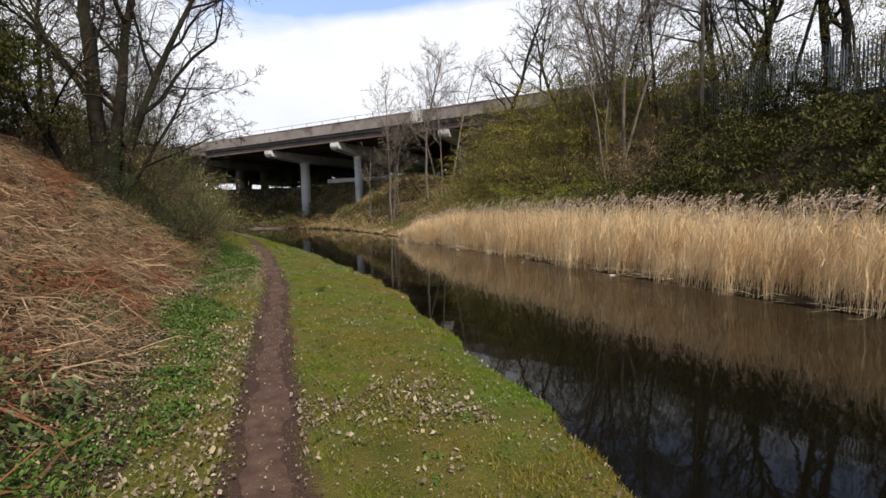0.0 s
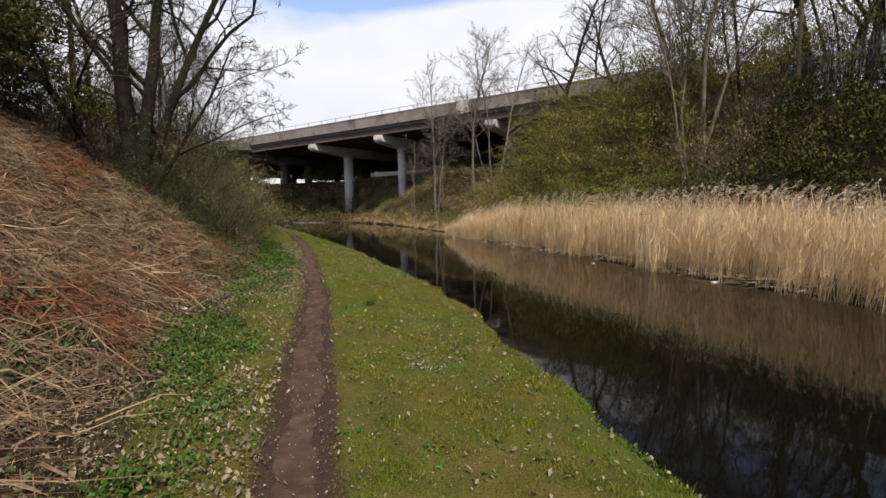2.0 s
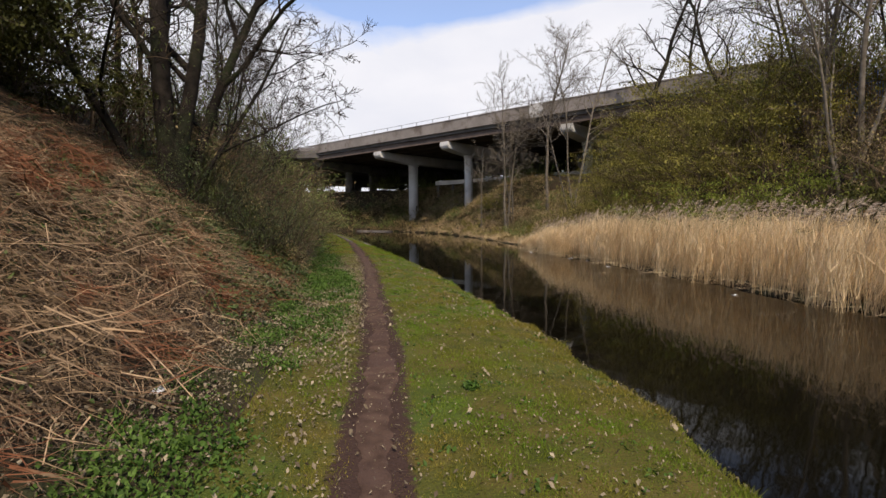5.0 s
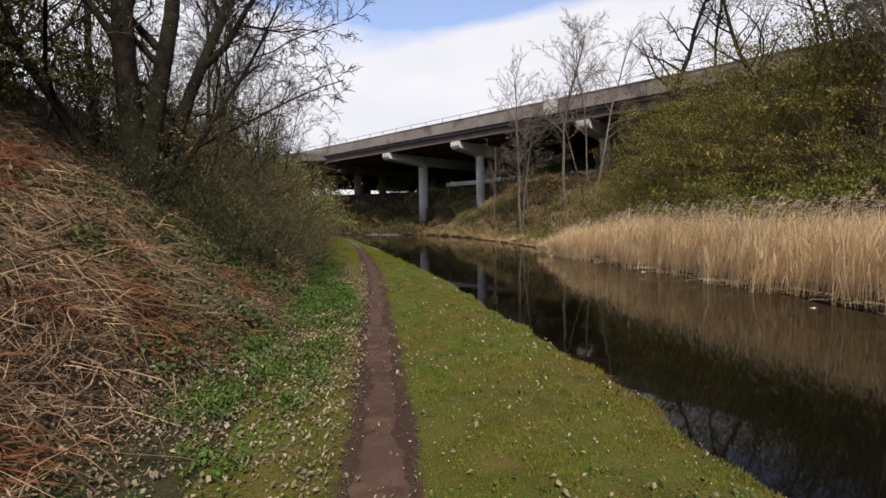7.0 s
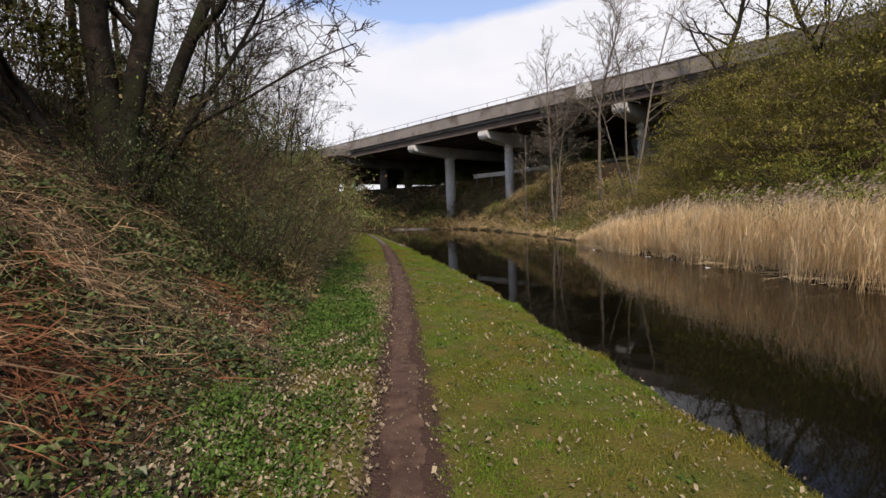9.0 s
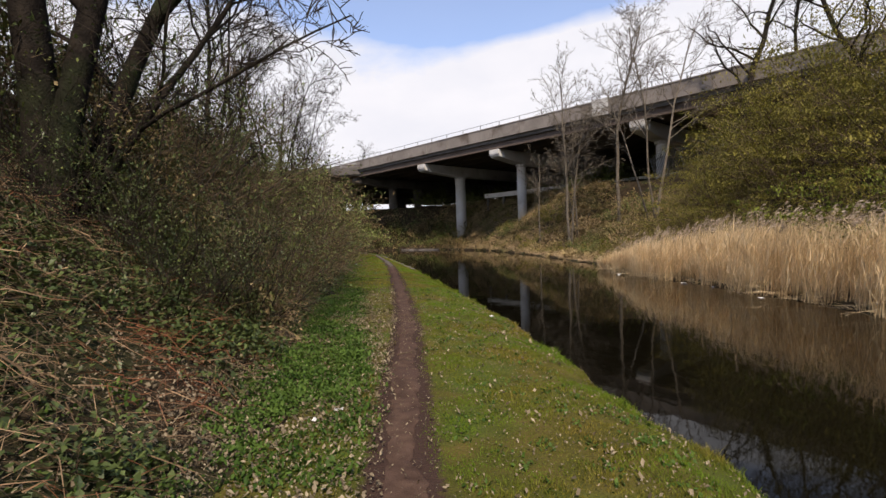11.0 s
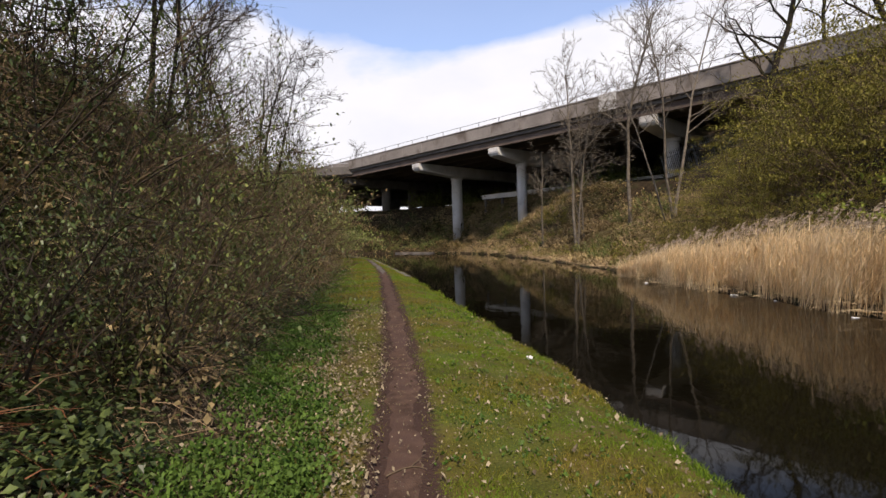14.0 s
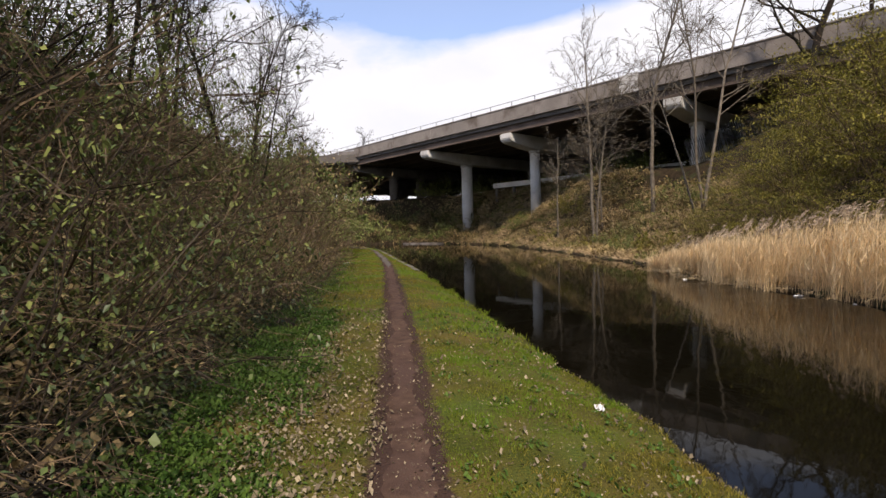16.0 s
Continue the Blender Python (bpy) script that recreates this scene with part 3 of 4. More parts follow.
tagged(new("dead_bracken", strands("dead_bracken", bp, bd, blen, 0.004 + 0.017 * rng.uniform(0, 1, n) ** 2, rng.uniform(0.0, 0.4, n) * blen, M_BRACKEN, seg=3, kink=0.08)),
       "collapsed dry orange-brown bracken on the slope", "bracken", kind="stuff")

bt = clumps(1100, 64, 19.2, 40, lambda q: foot_l(q) - 3.4, lambda q: foot_l(q) - 0.45, 0.2, 1.0)
bt[:, 2] += 0.35 * np.clip(foot_l(bt[:, 1]) - 0.5 - bt[:, 0], 0, 2) * rng.uniform(0, 1, len(bt))
tagged(new("bramble_thicket", leaf_mesh("bramble_thicket", bt, rng.uniform(0.014, 0.036, len(bt)), 0.7, M_BUSHLEAF, 1.5)),
       "tangled olive-green bramble leaves spilling down the near slope", "undergrowth", kind="stuff")
bs = clumps(2200, 46, 19.4, 46, lambda q: foot_l(q) - 4.2, lambda q: foot_l(q) - 0.15, 0.17, 0.6)
bs[:, 2] += 0.8 * np.clip(foot_l(bs[:, 1]) - 0.1 - bs[:, 0], 0, 2.4) * (0.75 + 0.25 * rng.uniform(0, 1, len(bs)))
tagged(new("withered_brambles", leaf_mesh("withered_brambles", bs, rng.uniform(0.02, 0.05, len(bs)), 0.6, M_BRAMBLE, 1.5)),
       "brown and olive bramble leaves over the near slope", "undergrowth", kind="stuff")
n = 20000
tx, ty = pick(n, 19.6, 42, lambda q: foot_l(q) - 3.2, lambda q: foot_l(q) - 0.2)
tz = np.stack([tx, ty, height(tx, ty) + rng.uniform(0.1, 1.0, n) * np.clip(1.3 * (foot_l(ty) - tx), 0.2, 2.4)], 1)
td = unit(np.stack([rng.normal(0.6, 0.6, n), rng.normal(-0.2, 0.8, n), rng.normal(0.2, 0.5, n)], 1))
tl = rng.uniform(0.3, 1.1, n)
tagged(new("bramble_stems", strands("bramble_stems", tz, td, tl, rng.uniform(0.003, 0.010, n), tl * rng.uniform(0.2, 0.8, n), M_STEM, seg=3, kink=0.05)),
       "arching dry brown bramble stems on the near slope", "undergrowth", kind="stuff")

n = 44000
fx, fy = pick(n, 36, 92, lambda q: at(ER, q) + 0.1, lambda q: at(ER, q) + 9.0)
fp = np.stack([fx, fy, height(fx, fy) + rng.uniform(0, 0.12, n)], 1)
fd = unit(np.stack([rng.normal(-0.4, 0.6, n), rng.normal(-0.1, 0.6, n), rng.uniform(0.0, 1.0, n)], 1))
fl = rng.uniform(0.2, 0.8, n)
tagged(new("dry_bank_growth", strands("dry_bank_growth", fp, fd, fl, rng.uniform(0.015, 0.055, n), fl * rng.uniform(0.1, 0.6, n), M_DRY, seg=2)),
       "dry brown grass and bramble stems on the far bank", "undergrowth", kind="stuff")

fb = np.concatenate([clumps(800, 40, 38, 90, lambda q: at(ER, q) + 0.3, lambda q: at(ER, q) + 9.5, 0.35, 0.5), clumps(220, 40, 82, 104, lambda q: at(ER, q) + 0.2, lambda q: at(ER, q) + 6.0, 0.5, 0.7)])
tagged(new("bank_brambles", leaf_mesh("bank_brambles", fb, rng.uniform(0.05, 0.13, len(fb)), 0.8, M_BANK, 1.5)),
       "low brown and olive brambles covering the far bank", "undergrowth", kind="stuff")

# reed bed along the far bank, thinning and lower towards its far end
n = 23000
rx, ry = pick(n, -6, 39.0, lambda q: at(ER, q) - 0.25 + 0.25 * np.sin(q * 1.1) + 0.15 * np.sin(q * 2.7) + 0.12 * np.sin(q * 6.1), lambda q: at(ER, q) + np.interp(q, [-6, 25, 33, 39], [3.0, 2.8, 2.0, 0.5]))
fall = np.interp(ry, [-6, 7, 14, 26, 31, 35, 37, 39], [0.74, 0.78, 0.88, 0.9, 0.82, 0.6, 0.4, 0.22])
rz = np.maximum(height(rx, ry), -0.55)
tuft = wob(rx * 2.3, ry * 2.1)
rh = (rng.normal(2.34, 0.17, n) + 0.10 * wob(rx * 0.7, ry * 0.6) + 0.10 * tuft) * fall - (rz + 0.5)
tall_ = rng.uniform(0, 1, n) < 0.075 * np.interp(fall, [0.3, 0.7], [0.1, 1.0])
rh = rh + tall_ * rng.uniform(0.12, 0.42, n)
wind = np.stack([0.02 + 0.05 * tuft + rng.normal(0, 0.09, n), -0.09 - 0.05 * tuft + rng.normal(0, 0.11, n), np.ones(n)], 1)
rb = np.stack([rx, ry, rz], 1)
stem_me = strands("branchwork", rb, unit(wind), rh, rng.uniform(0.005, 0.012, n), rng.uniform(0, 0.06, n), M_REED, seg=2)
lt = rng.integers(0, n, 46000)
lf = rng.uniform(0.12, 0.86, len(lt))
lpz = rb[lt] + unit(wind)[lt] * (rh[lt] * lf)[:, None]
ld = unit(np.stack([rng.normal(0.05, 0.5, len(lt)), rng.normal(-0.15, 0.5, len(lt)), rng.uniform(1.0, 2.4, len(lt))], 1))
ll = rng.uniform(0.25, 0.6, len(lt))
leaf_me = strands("foliage", lpz, ld, ll, rng.uniform(0.012, 0.028, len(lt)), ll * rng.uniform(0.0, 0.35, len(lt)), M_REED, seg=2)
pt = np.repeat(np.nonzero(tall_)[0], 10)
pf_ = rng.uniform(0.0, 1.0, len(pt))
pp = rb[pt] + unit(wind)[pt] * (rh[pt] * 0.93)[:, None] + np.stack([0.10 * pf_ ** 2, -0.08 * pf_ ** 2, 0.19 * pf_], 1)
pd = unit(np.stack([rng.normal(0.55, 0.35, len(pt)), rng.normal(-0.4, 0.35, len(pt)), rng.uniform(0.3, 1.4, len(pt))], 1))
pl = rng.uniform(0.08, 0.17, len(pt)) * (1.15 - 0.5 * pf_)
plume_me = strands("plume_down", pp, pd, pl, rng.uniform(0.02, 0.045, len(pt)), pl * 0.45, M_PLUME, seg=1)
# broken stems lying out over the water at the edge
n = 420
qy = rng.uniform(-4, 38, n)
qx = at(ER, qy) - 0.2 + rng.normal(0, 0.15, n)
qd = unit(np.stack([rng.normal(-0.8, 0.5, n), rng.normal(-0.2, 0.9, n), rng.uniform(0.0, 0.5, n)], 1))
ql = rng.uniform(0.4, 1.3, n)
bent_me = strands("broken_stems", np.stack([qx, qy, np.full(n, -0.46) + rng.uniform(0, 0.25, n)], 1), qd, ql, rng.uniform(0.008, 0.014, n), ql * qd[:, 2] * rng.uniform(0.6, 1.0, n), M_REED, seg=2)
reeds = tagged(new("reed_bed", stem_me), "dense tall dry straw-coloured reeds at the water's edge", "reeds", kind="stuff")
part("foliage", leaf_me, None, reeds)
part("plume_down", plume_me, None, reeds, "feathery brown reed plumes")
part("broken_stems", bent_me, None, reeds, "bent straw stems lying on the water")


# ---- trees and shrubs ----
def tube(vs, fs, pts, radii, sides):
    """Tapered tube along pts, appended to the lists."""
    base = len(vs)
    m = len(pts)
    for k in range(m):
        t = (pts[min(k + 1, m - 1)] - pts[max(k - 1, 0)]).normalized()
        a = t.orthogonal().normalized()
        b = t.cross(a)
        if k:                       # keep the ring from twisting
            a = (prev - t * prev.dot(t)).normalized()
            b = t.cross(a)
        prev = a
        for j in range(sides):
            q = 2 * math.pi * j / sides
            vs.append(pts[k] + (a * math.cos(q) + b * math.sin(q)) * radii[k])
    for k in range(m - 1):
        for j in range(sides):
            j2 = (j + 1) % sides
            fs.append((base + k * sides + j, base + k * sides + j2, base + (k + 1) * sides + j2, base + (k + 1) * sides + j))
    if sides > 3:
        fs.append(tuple(base + (m - 1) * sides + j for j in range(sides)))


def ribbon(rnd, vs, fs, pts, radii):
    """Thinnest twigs: a narrow three-point strip."""
    base = len(vs)
    t = (pts[-1] - pts[0]).normalized()
    a = t.cross(Vector((rnd.gauss(0, 1), rnd.gauss(0, 1), rnd.gauss(0, 1)))).normalized()
    for p, r in zip(pts, radii):
        vs.append(p - a * r)
        vs.append(p + a * r)
    for k in range(len(pts) - 1):
        fs.append((base + 2 * k, base + 2 * k + 1, base + 2 * k + 3, base + 2 * k + 2))


def limb(rnd, start, direction, length, r0, r1, bend, lift, steps):
    pts, d, p = [start.copy()], direction.normalized(), start.copy()
    for s in range(steps):
        d = (d + Vector((rnd.gauss(0, bend), rnd.gauss(0, bend), rnd.gauss(0, bend) + lift))).normalized()
        p = p + d * (length / steps)
        pts.append(p.copy())
    return pts, [r0 + (r1 - r0) * k / steps for k in range(steps + 1)], d


def bare_tree(seed, stems, tall, r, spread, levels=4, kids=(7, 6, 6), first=0.3, droop=0.02, ratio=0.5):
    """Bare winter tree at the origin: bole mesh and twig mesh data."""
    rnd = random.Random(seed)
    bole, twigs = ([], []), ([], [])

    def grow(start, d, length, rad, level):
        steps = (8, 6, 4, 2, 2)[level]
        pts, radii, _ = limb(rnd, start, d, length, rad, max(rad * (0.3 if level < 2 else 0.35), 0.005), (0.08, 0.2, 0.24, 0.26, 0.28)[level],
                             (0.02, 0.04, 0.03, droop, droop)[level], steps)
        if level == levels - 1:
            ribbon(rnd, *twigs, pts, radii)
        else:
            tube(*(bole if level < 2 else twigs), pts, radii, (9, 5, 3, 3, 3)[level])
        if level + 1 >= levels:
            return
        for q in range(kids[level] + rnd.randint(-1, 1)):
            f = first + (1 - first) * (q + rnd.random()) / kids[level] if level == 0 else 0.2 + 0.8 * (q + rnd.random()) / kids[level]
            f = min(f, 0.98)
            k0 = int(f * steps)
            p = pts[k0].lerp(pts[k0 + 1], f * steps - k0)
            axis = (pts[k0 + 1] - pts[k0]).normalized()
            side = Vector((rnd.gauss(0, 1), rnd.gauss(0, 1), rnd.gauss(0, 0.5)))
            side = (side - axis * side.dot(axis)).normalized()
            nd = (axis * rnd.uniform(0.5, 1.0) + side * spread * rnd.uniform(0.7, 1.2)).normalized()
            grow(p, nd, length * ratio * rnd.uniform(0.65, 1.15) * (1.15 - 0.55 * f), max(radii[k0] * rnd.uniform(0.4, 0.6), 0.008), level + 1)

    for (sx, sy, lx, ly, hf, rf) in stems:
        grow(Vector((sx, sy, -0.3)), Vector((lx, ly, 1)), tall * hf, r * rf, 0)
    return bole, twigs


def tree_thing(name, data, bark, twig, label, location, turn=0.0, scale=1.0):
    root = tagged(new(name), label, "tree")
    part("trunk", smooth(mesh_of("trunk", data[0][0], data[0][1], bark)), None, root)
    part("crown", smooth(mesh_of("crown", data[1][0], data[1][1], twig)), None, root)
    root.matrix_basis = Matrix.LocRotScale(location, Euler((0, 0, radians(turn))), (scale,) * 3)
    return root


def on_ground(x, y, sink=0.0):
    return (x, y, float(height(x, y)) - sink)


# many-stemmed tree on the bracken slope
big = bare_tree(11, [(0.0, 0.0, 0.09, 0.03, 1.0, 1.0), (0.24, -0.1, -0.03, 0.05, 0.95, 0.8), (-0.2, 0.05, -0.46, -0.1, 0.8, 0.45), (0.34, 0.1, 0.5, 0.1, 0.5, 0.28), (0.12, 0.25, 0.14, 0.35, 0.9, 0.6)],
                12.5, 0.27, 0.95, 5, (9, 7, 6, 8), 0.18, -0.03, 0.52)
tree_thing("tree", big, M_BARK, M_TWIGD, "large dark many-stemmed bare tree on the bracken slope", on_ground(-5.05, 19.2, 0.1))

slim = [bare_tree(s, st, h, r, sp, 4, kd, fi, 0.05, 0.40) for s, st, h, r, sp, kd, fi in (
    (21, [(0, 0, 0.02, 0, 1, 1), (0.2, 0.1, 0.12, 0.05, 0.85, 0.7)], 11.0, 0.10, 0.62, (17, 10, 9), 0.42),
    (22, [(0, 0, -0.05, 0.02, 1, 1)], 12.0, 0.12, 0.66, (17, 10, 9), 0.44),
    (23, [(0, 0, 0.1, 0, 1, 1), (-0.3, 0, -0.2, 0.1, 0.9, 0.8), (0.1, 0.3, 0.02, 0.2, 0.8, 0.6)], 11.0, 0.085, 0.6, (13, 9, 8), 0.42),
    (24, [(0, 0, 0.05, 0.05, 1, 1)], 12.0, 0.19, 0.85, (14, 9, 8), 0.25))]
masters = {}


def stand(kind, x, y, turn, tall, bark, label, group):
    """A bare tree of one of the four kinds, its crown at the given height above its foot."""
    key = (kind, bark.name)
    s = tall / (11.0, 12.0, 11.0, 12.0)[kind]
    m = Matrix.LocRotScale(on_ground(x, y, 0.05), Euler((0, 0, radians(turn))), (s, s, s))
    if key not in masters:
        masters[key] = tree_thing("tree", slim[kind], bark, M_BARKL if bark is M_BARKL else M_TWIGD, label, (0, 0, 0))
        masters[key].matrix_basis = m
        ob = masters[key]
        ob.scale = (s, s, s)
    else:
        src = masters[key]
        ob = copy_thing(src, m @ Matrix.Diagonal((1 / src.scale[0], 1 / src.scale[1], 1 / src.scale[2], 1)))
    tagged(ob, label, "tree", group)
    return ob


# pale young trees before the bridge
for kind, x, y, turn, tall in ((0, 13.3, 56.3, 20, 16), (1, 16.9, 53.8, 100, 16.5), (2, 17.0, 47.3, 60, 15), (0, 14.8, 58.5, 170, 10.0), (1, 12.0, 62.0, 230, 9)):
    stand(kind, x, y, turn, tall, M_BARKL, "slim pale bare young tree on the far bank", "young trees on the far bank")
# grey trees among the far-bank shrubs
for kind, x, y, turn, tall in ((2, 17.3, 22.2, 0, 11.5), (1, 18.5, 22.9, 140, 12.0), (0, 19.5, 26.0, 220, 12.5), (1, 21.8, 20.9, 30, 13)):
    stand(kind, x, y, turn, tall, M_BARKL, "slender grey bare tree among the far-bank shrubs", "grey trees on the far bank")
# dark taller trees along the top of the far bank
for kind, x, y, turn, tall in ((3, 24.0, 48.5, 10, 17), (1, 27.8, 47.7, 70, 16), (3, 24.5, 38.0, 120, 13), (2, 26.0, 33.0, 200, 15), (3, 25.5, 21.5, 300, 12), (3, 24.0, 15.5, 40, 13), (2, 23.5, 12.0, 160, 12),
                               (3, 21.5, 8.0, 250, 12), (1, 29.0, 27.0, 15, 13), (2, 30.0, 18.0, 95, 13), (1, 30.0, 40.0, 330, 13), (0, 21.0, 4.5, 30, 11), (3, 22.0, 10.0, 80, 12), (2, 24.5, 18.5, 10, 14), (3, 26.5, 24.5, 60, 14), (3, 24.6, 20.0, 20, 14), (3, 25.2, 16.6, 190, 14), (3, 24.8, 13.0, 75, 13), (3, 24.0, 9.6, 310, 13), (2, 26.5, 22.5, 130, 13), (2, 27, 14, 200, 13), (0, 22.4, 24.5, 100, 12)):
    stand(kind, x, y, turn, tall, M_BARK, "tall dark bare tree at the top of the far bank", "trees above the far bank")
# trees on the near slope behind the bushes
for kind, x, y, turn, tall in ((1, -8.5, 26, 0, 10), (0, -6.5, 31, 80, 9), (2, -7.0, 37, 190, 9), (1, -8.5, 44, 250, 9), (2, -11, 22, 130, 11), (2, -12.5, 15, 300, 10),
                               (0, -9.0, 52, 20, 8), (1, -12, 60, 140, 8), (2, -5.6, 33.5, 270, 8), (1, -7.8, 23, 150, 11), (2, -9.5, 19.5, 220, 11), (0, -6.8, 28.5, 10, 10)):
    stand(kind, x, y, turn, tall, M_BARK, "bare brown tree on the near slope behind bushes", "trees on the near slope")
# far trees beyond the bridge and behind the walker
for kind, x, y, turn, tall in ((3, 8, 118, 0, 14), (1, -12, 112, 130, 13), (0, -22, 108, 300, 12), (1, 3, 112, 80, 9)):
    stand(kind, x, y, turn, tall, M_BARK, "distant bare tree beyond the canal bend", "far trees")


def shrub_data(seed, stems, wide, tall, n_leaf, leaf, twigs_per, arch, leaf_mat, leaf_low=0.1, twig_mat=M_TWIG, spray=0, flat=0.06):
    """A shrub of arching stems with side twigs and small leaves."""
    rnd = random.Random(seed)
    vs, fs, tips = [], [], []
    for s in range(stems):
        a, out = rnd.uniform(0, 2 * math.pi), math.sqrt(rnd.random())
        start = Vector((math.cos(a) * out * wide * 0.45, math.sin(a) * out * wide * 0.45, -0.15))
        d = Vector((math.cos(a) * out * arch, math.sin(a) * out * arch, 1.0))
        length = tall * rnd.uniform(0.6, 1.12) * (1.05 - 0.25 * out)
        pts, radii, _ = limb(rnd, start, d, length, rnd.uniform(0.006, 0.018), 0.003, 0.19, -0.045 * arch, 6)
        tube(vs, fs, pts, radii, 3)
        for q in range(twigs_per):
            k0 = rnd.randint(1, 5)
            p = pts[k0].lerp(pts[k0 + 1], rnd.random())
            nd = (pts[k0 + 1] - pts[k0]).normalized() + Vector((rnd.gauss(0, 0.8), rnd.gauss(0, 0.8), rnd.gauss(0.1, 0.5)))
            tp, tr, _ = limb(rnd, p, nd, rnd.uniform(0.3, 0.9) * tall * 0.3, 0.005, 0.002, 0.25, 0.0, 2)
            ribbon(rnd, vs, fs, tp, tr)
            tips += [tp[1], tp[1].lerp(tp[2], 0.5), tp[2], tp[2]]
        tips += pts[2:]
    tp = np.array([tuple(v) for v in tips])
    if spray:                                  # leaves gathered in flat sprays round the twig ends
        idx = np.repeat(rng.integers(0, len(tp), n_leaf // spray), spray)
        lp_ = tp[idx] + rng.normal(0, 1, (len(idx), 3)) * np.array([0.09, 0.09, flat * 0.45]) * tall / 1.6
    else:
        idx = rng.integers(0, len(tp), n_leaf)
        lp_ = tp[idx] + rng.normal(0, 0.055 * tall / 2, (n_leaf, 3))
    lp_ = lp_[lp_[:, 2] > leaf_low]
    lm = leaf_mesh("foliage", lp_, rng.uniform(0.6, 1.3, len(lp_)) * leaf, 0.8, leaf_mat, 1.5)
    return mesh_of("branchwork", vs, fs, twig_mat), lm


SHRUBS = {
    "twiggy": (shrub_data(31, 56, 2.4, 3.2, 3800, 0.025, 16, 0.8, M_BUSHLEAF), "brown twiggy shrub with sparse green leaves on the slope", 3.2),
    "leafy": (shrub_data(32, 42, 2.6, 3.0, 4600, 0.026, 13, 0.85, M_BUSHLEAF), "dense shrub coming into small green leaf", 3.0),
    "shady": (shrub_data(41, 54, 2.6, 3.2, 6400, 0.025, 16, 0.8, M_IVY, twig_mat=M_TWIGD), "dark green leafy shrub with thin brown stems", 3.2),
    "olive": (shrub_data(33, 44, 3.2, 4.0, 9500, 0.034, 12, 0.75, M_OLIVE, twig_mat=M_TWIG, spray=50, flat=0.05), "large olive-green hawthorn shrub coming into leaf", 4.0),
    "bright": (shrub_data(34, 30, 2.6, 2.4, 9000, 0.03, 11, 0.9, M_BRIGHT, spray=24), "low shrub with fresh yellow-green leaves", 2.4),
    "dark": (shrub_data(35, 30, 3.0, 3.6, 6500, 0.062, 10, 0.85, M_DARKLEAF, twig_mat=M_TWIGD, spray=24, flat=0.045), "dense dark evergreen shrub behind the reeds", 3.6),
    "brown": (shrub_data(36, 44, 2.6, 2.4, 1800, 0.035, 14, 0.8, M_BROWNLEAF), "withered brown bramble thicket on the bank", 2.4),
    "far_brown": (shrub_data(37, 26, 2.8, 2.4, 700, 0.10, 3, 0.9, M_BROWNLEAF, twig_mat=M_TWIGD), "withered brown bramble thicket on the bank", 2.4),
    "far_leafy": (shrub_data(38, 24, 2.8, 2.6, 1700, 0.065, 4, 0.8, M_BUSHLEAF), "shrub coming into green leaf near the viaduct", 2.6),
    "far_dark": (shrub_data(39, 16, 3.0, 3.6, 1100, 0.14, 3, 0.7, M_DARKLEAF, twig_mat=M_TWIGD), "dark evergreen shrub under the viaduct", 3.6),
    "far_olive": (shrub_data(40, 20, 2.8, 2.6, 1000, 0.10, 3, 0.8, M_OLIVE), "olive-green shrub on the far bank", 2.6),
}


def plant(kind, x, y, tall, wide=1.0, turn=None, group=""):
    (stems, leaves), label, h0 = SHRUBS[kind]
    turn = random.uniform(0, 360) if turn is None else turn
    s = tall / h0
    m = Matrix.LocRotScale(on_ground(x, y, 0.05), Euler((0, 0, radians(turn))), (s * wide, s * wide, s))
    if kind == "dark" and "near" in group:
        label = "dark evergreen shrub at the top of the near slope"
    root = tagged(new("shrub"), label, "shrub", group)
    part("branchwork", stems, None, root)
    part("foliage", leaves, None, root)
    root.matrix_basis = m
    return root


random.seed(5)
# near slope
near_rows = [(18.7, -1.4, 2.0, "shady"), (18.9, -2.6, 2.2, "shady"), (19.9, -1.0, 2.4, "shady"), (21.2, -1.1, 2.5, "leafy"), (22.8, -1.0, 2.5, "twiggy"), (24.6, -1.0, 2.4, "leafy"), (26.4, -1.0, 2.0, "brown"),
             (28.6, -0.8, 1.9, "brown"), (31, -0.7, 2.2, "brown"), (34, -0.6, 2.5, "twiggy"), (37.5, -0.6, 2.5, "brown"), (41, -0.4, 2.6, "brown"), (45, -0.4, 2.8, "twiggy")]
near_rows += [(y, -3.0 + random.uniform(-0.3, 0.3), random.uniform(3.1, 3.8), kind) for y, kind in ((20.4, "shady"), (21.8, "twiggy"), (23.8, "twiggy"), (26.5, "leafy"), (29.5, "leafy"))]
near_rows += [(y, -3.0, random.uniform(3.2, 3.9), random.choice(("leafy", "brown"))) for y in (33, 35.5, 38, 41.5, 46)]
near_rows += [(y, -5.9 + random.uniform(-0.4, 0.4), random.uniform(4.2, 5.2), kind) for y, kind in ((20.6, "twiggy"), (22.5, "twiggy"), (25.5, "leafy"))]
near_rows += [(y, -5.9, random.uniform(4.6, 5.6), "leafy") for y in (28.5, 31.5, 35, 39, 43)]
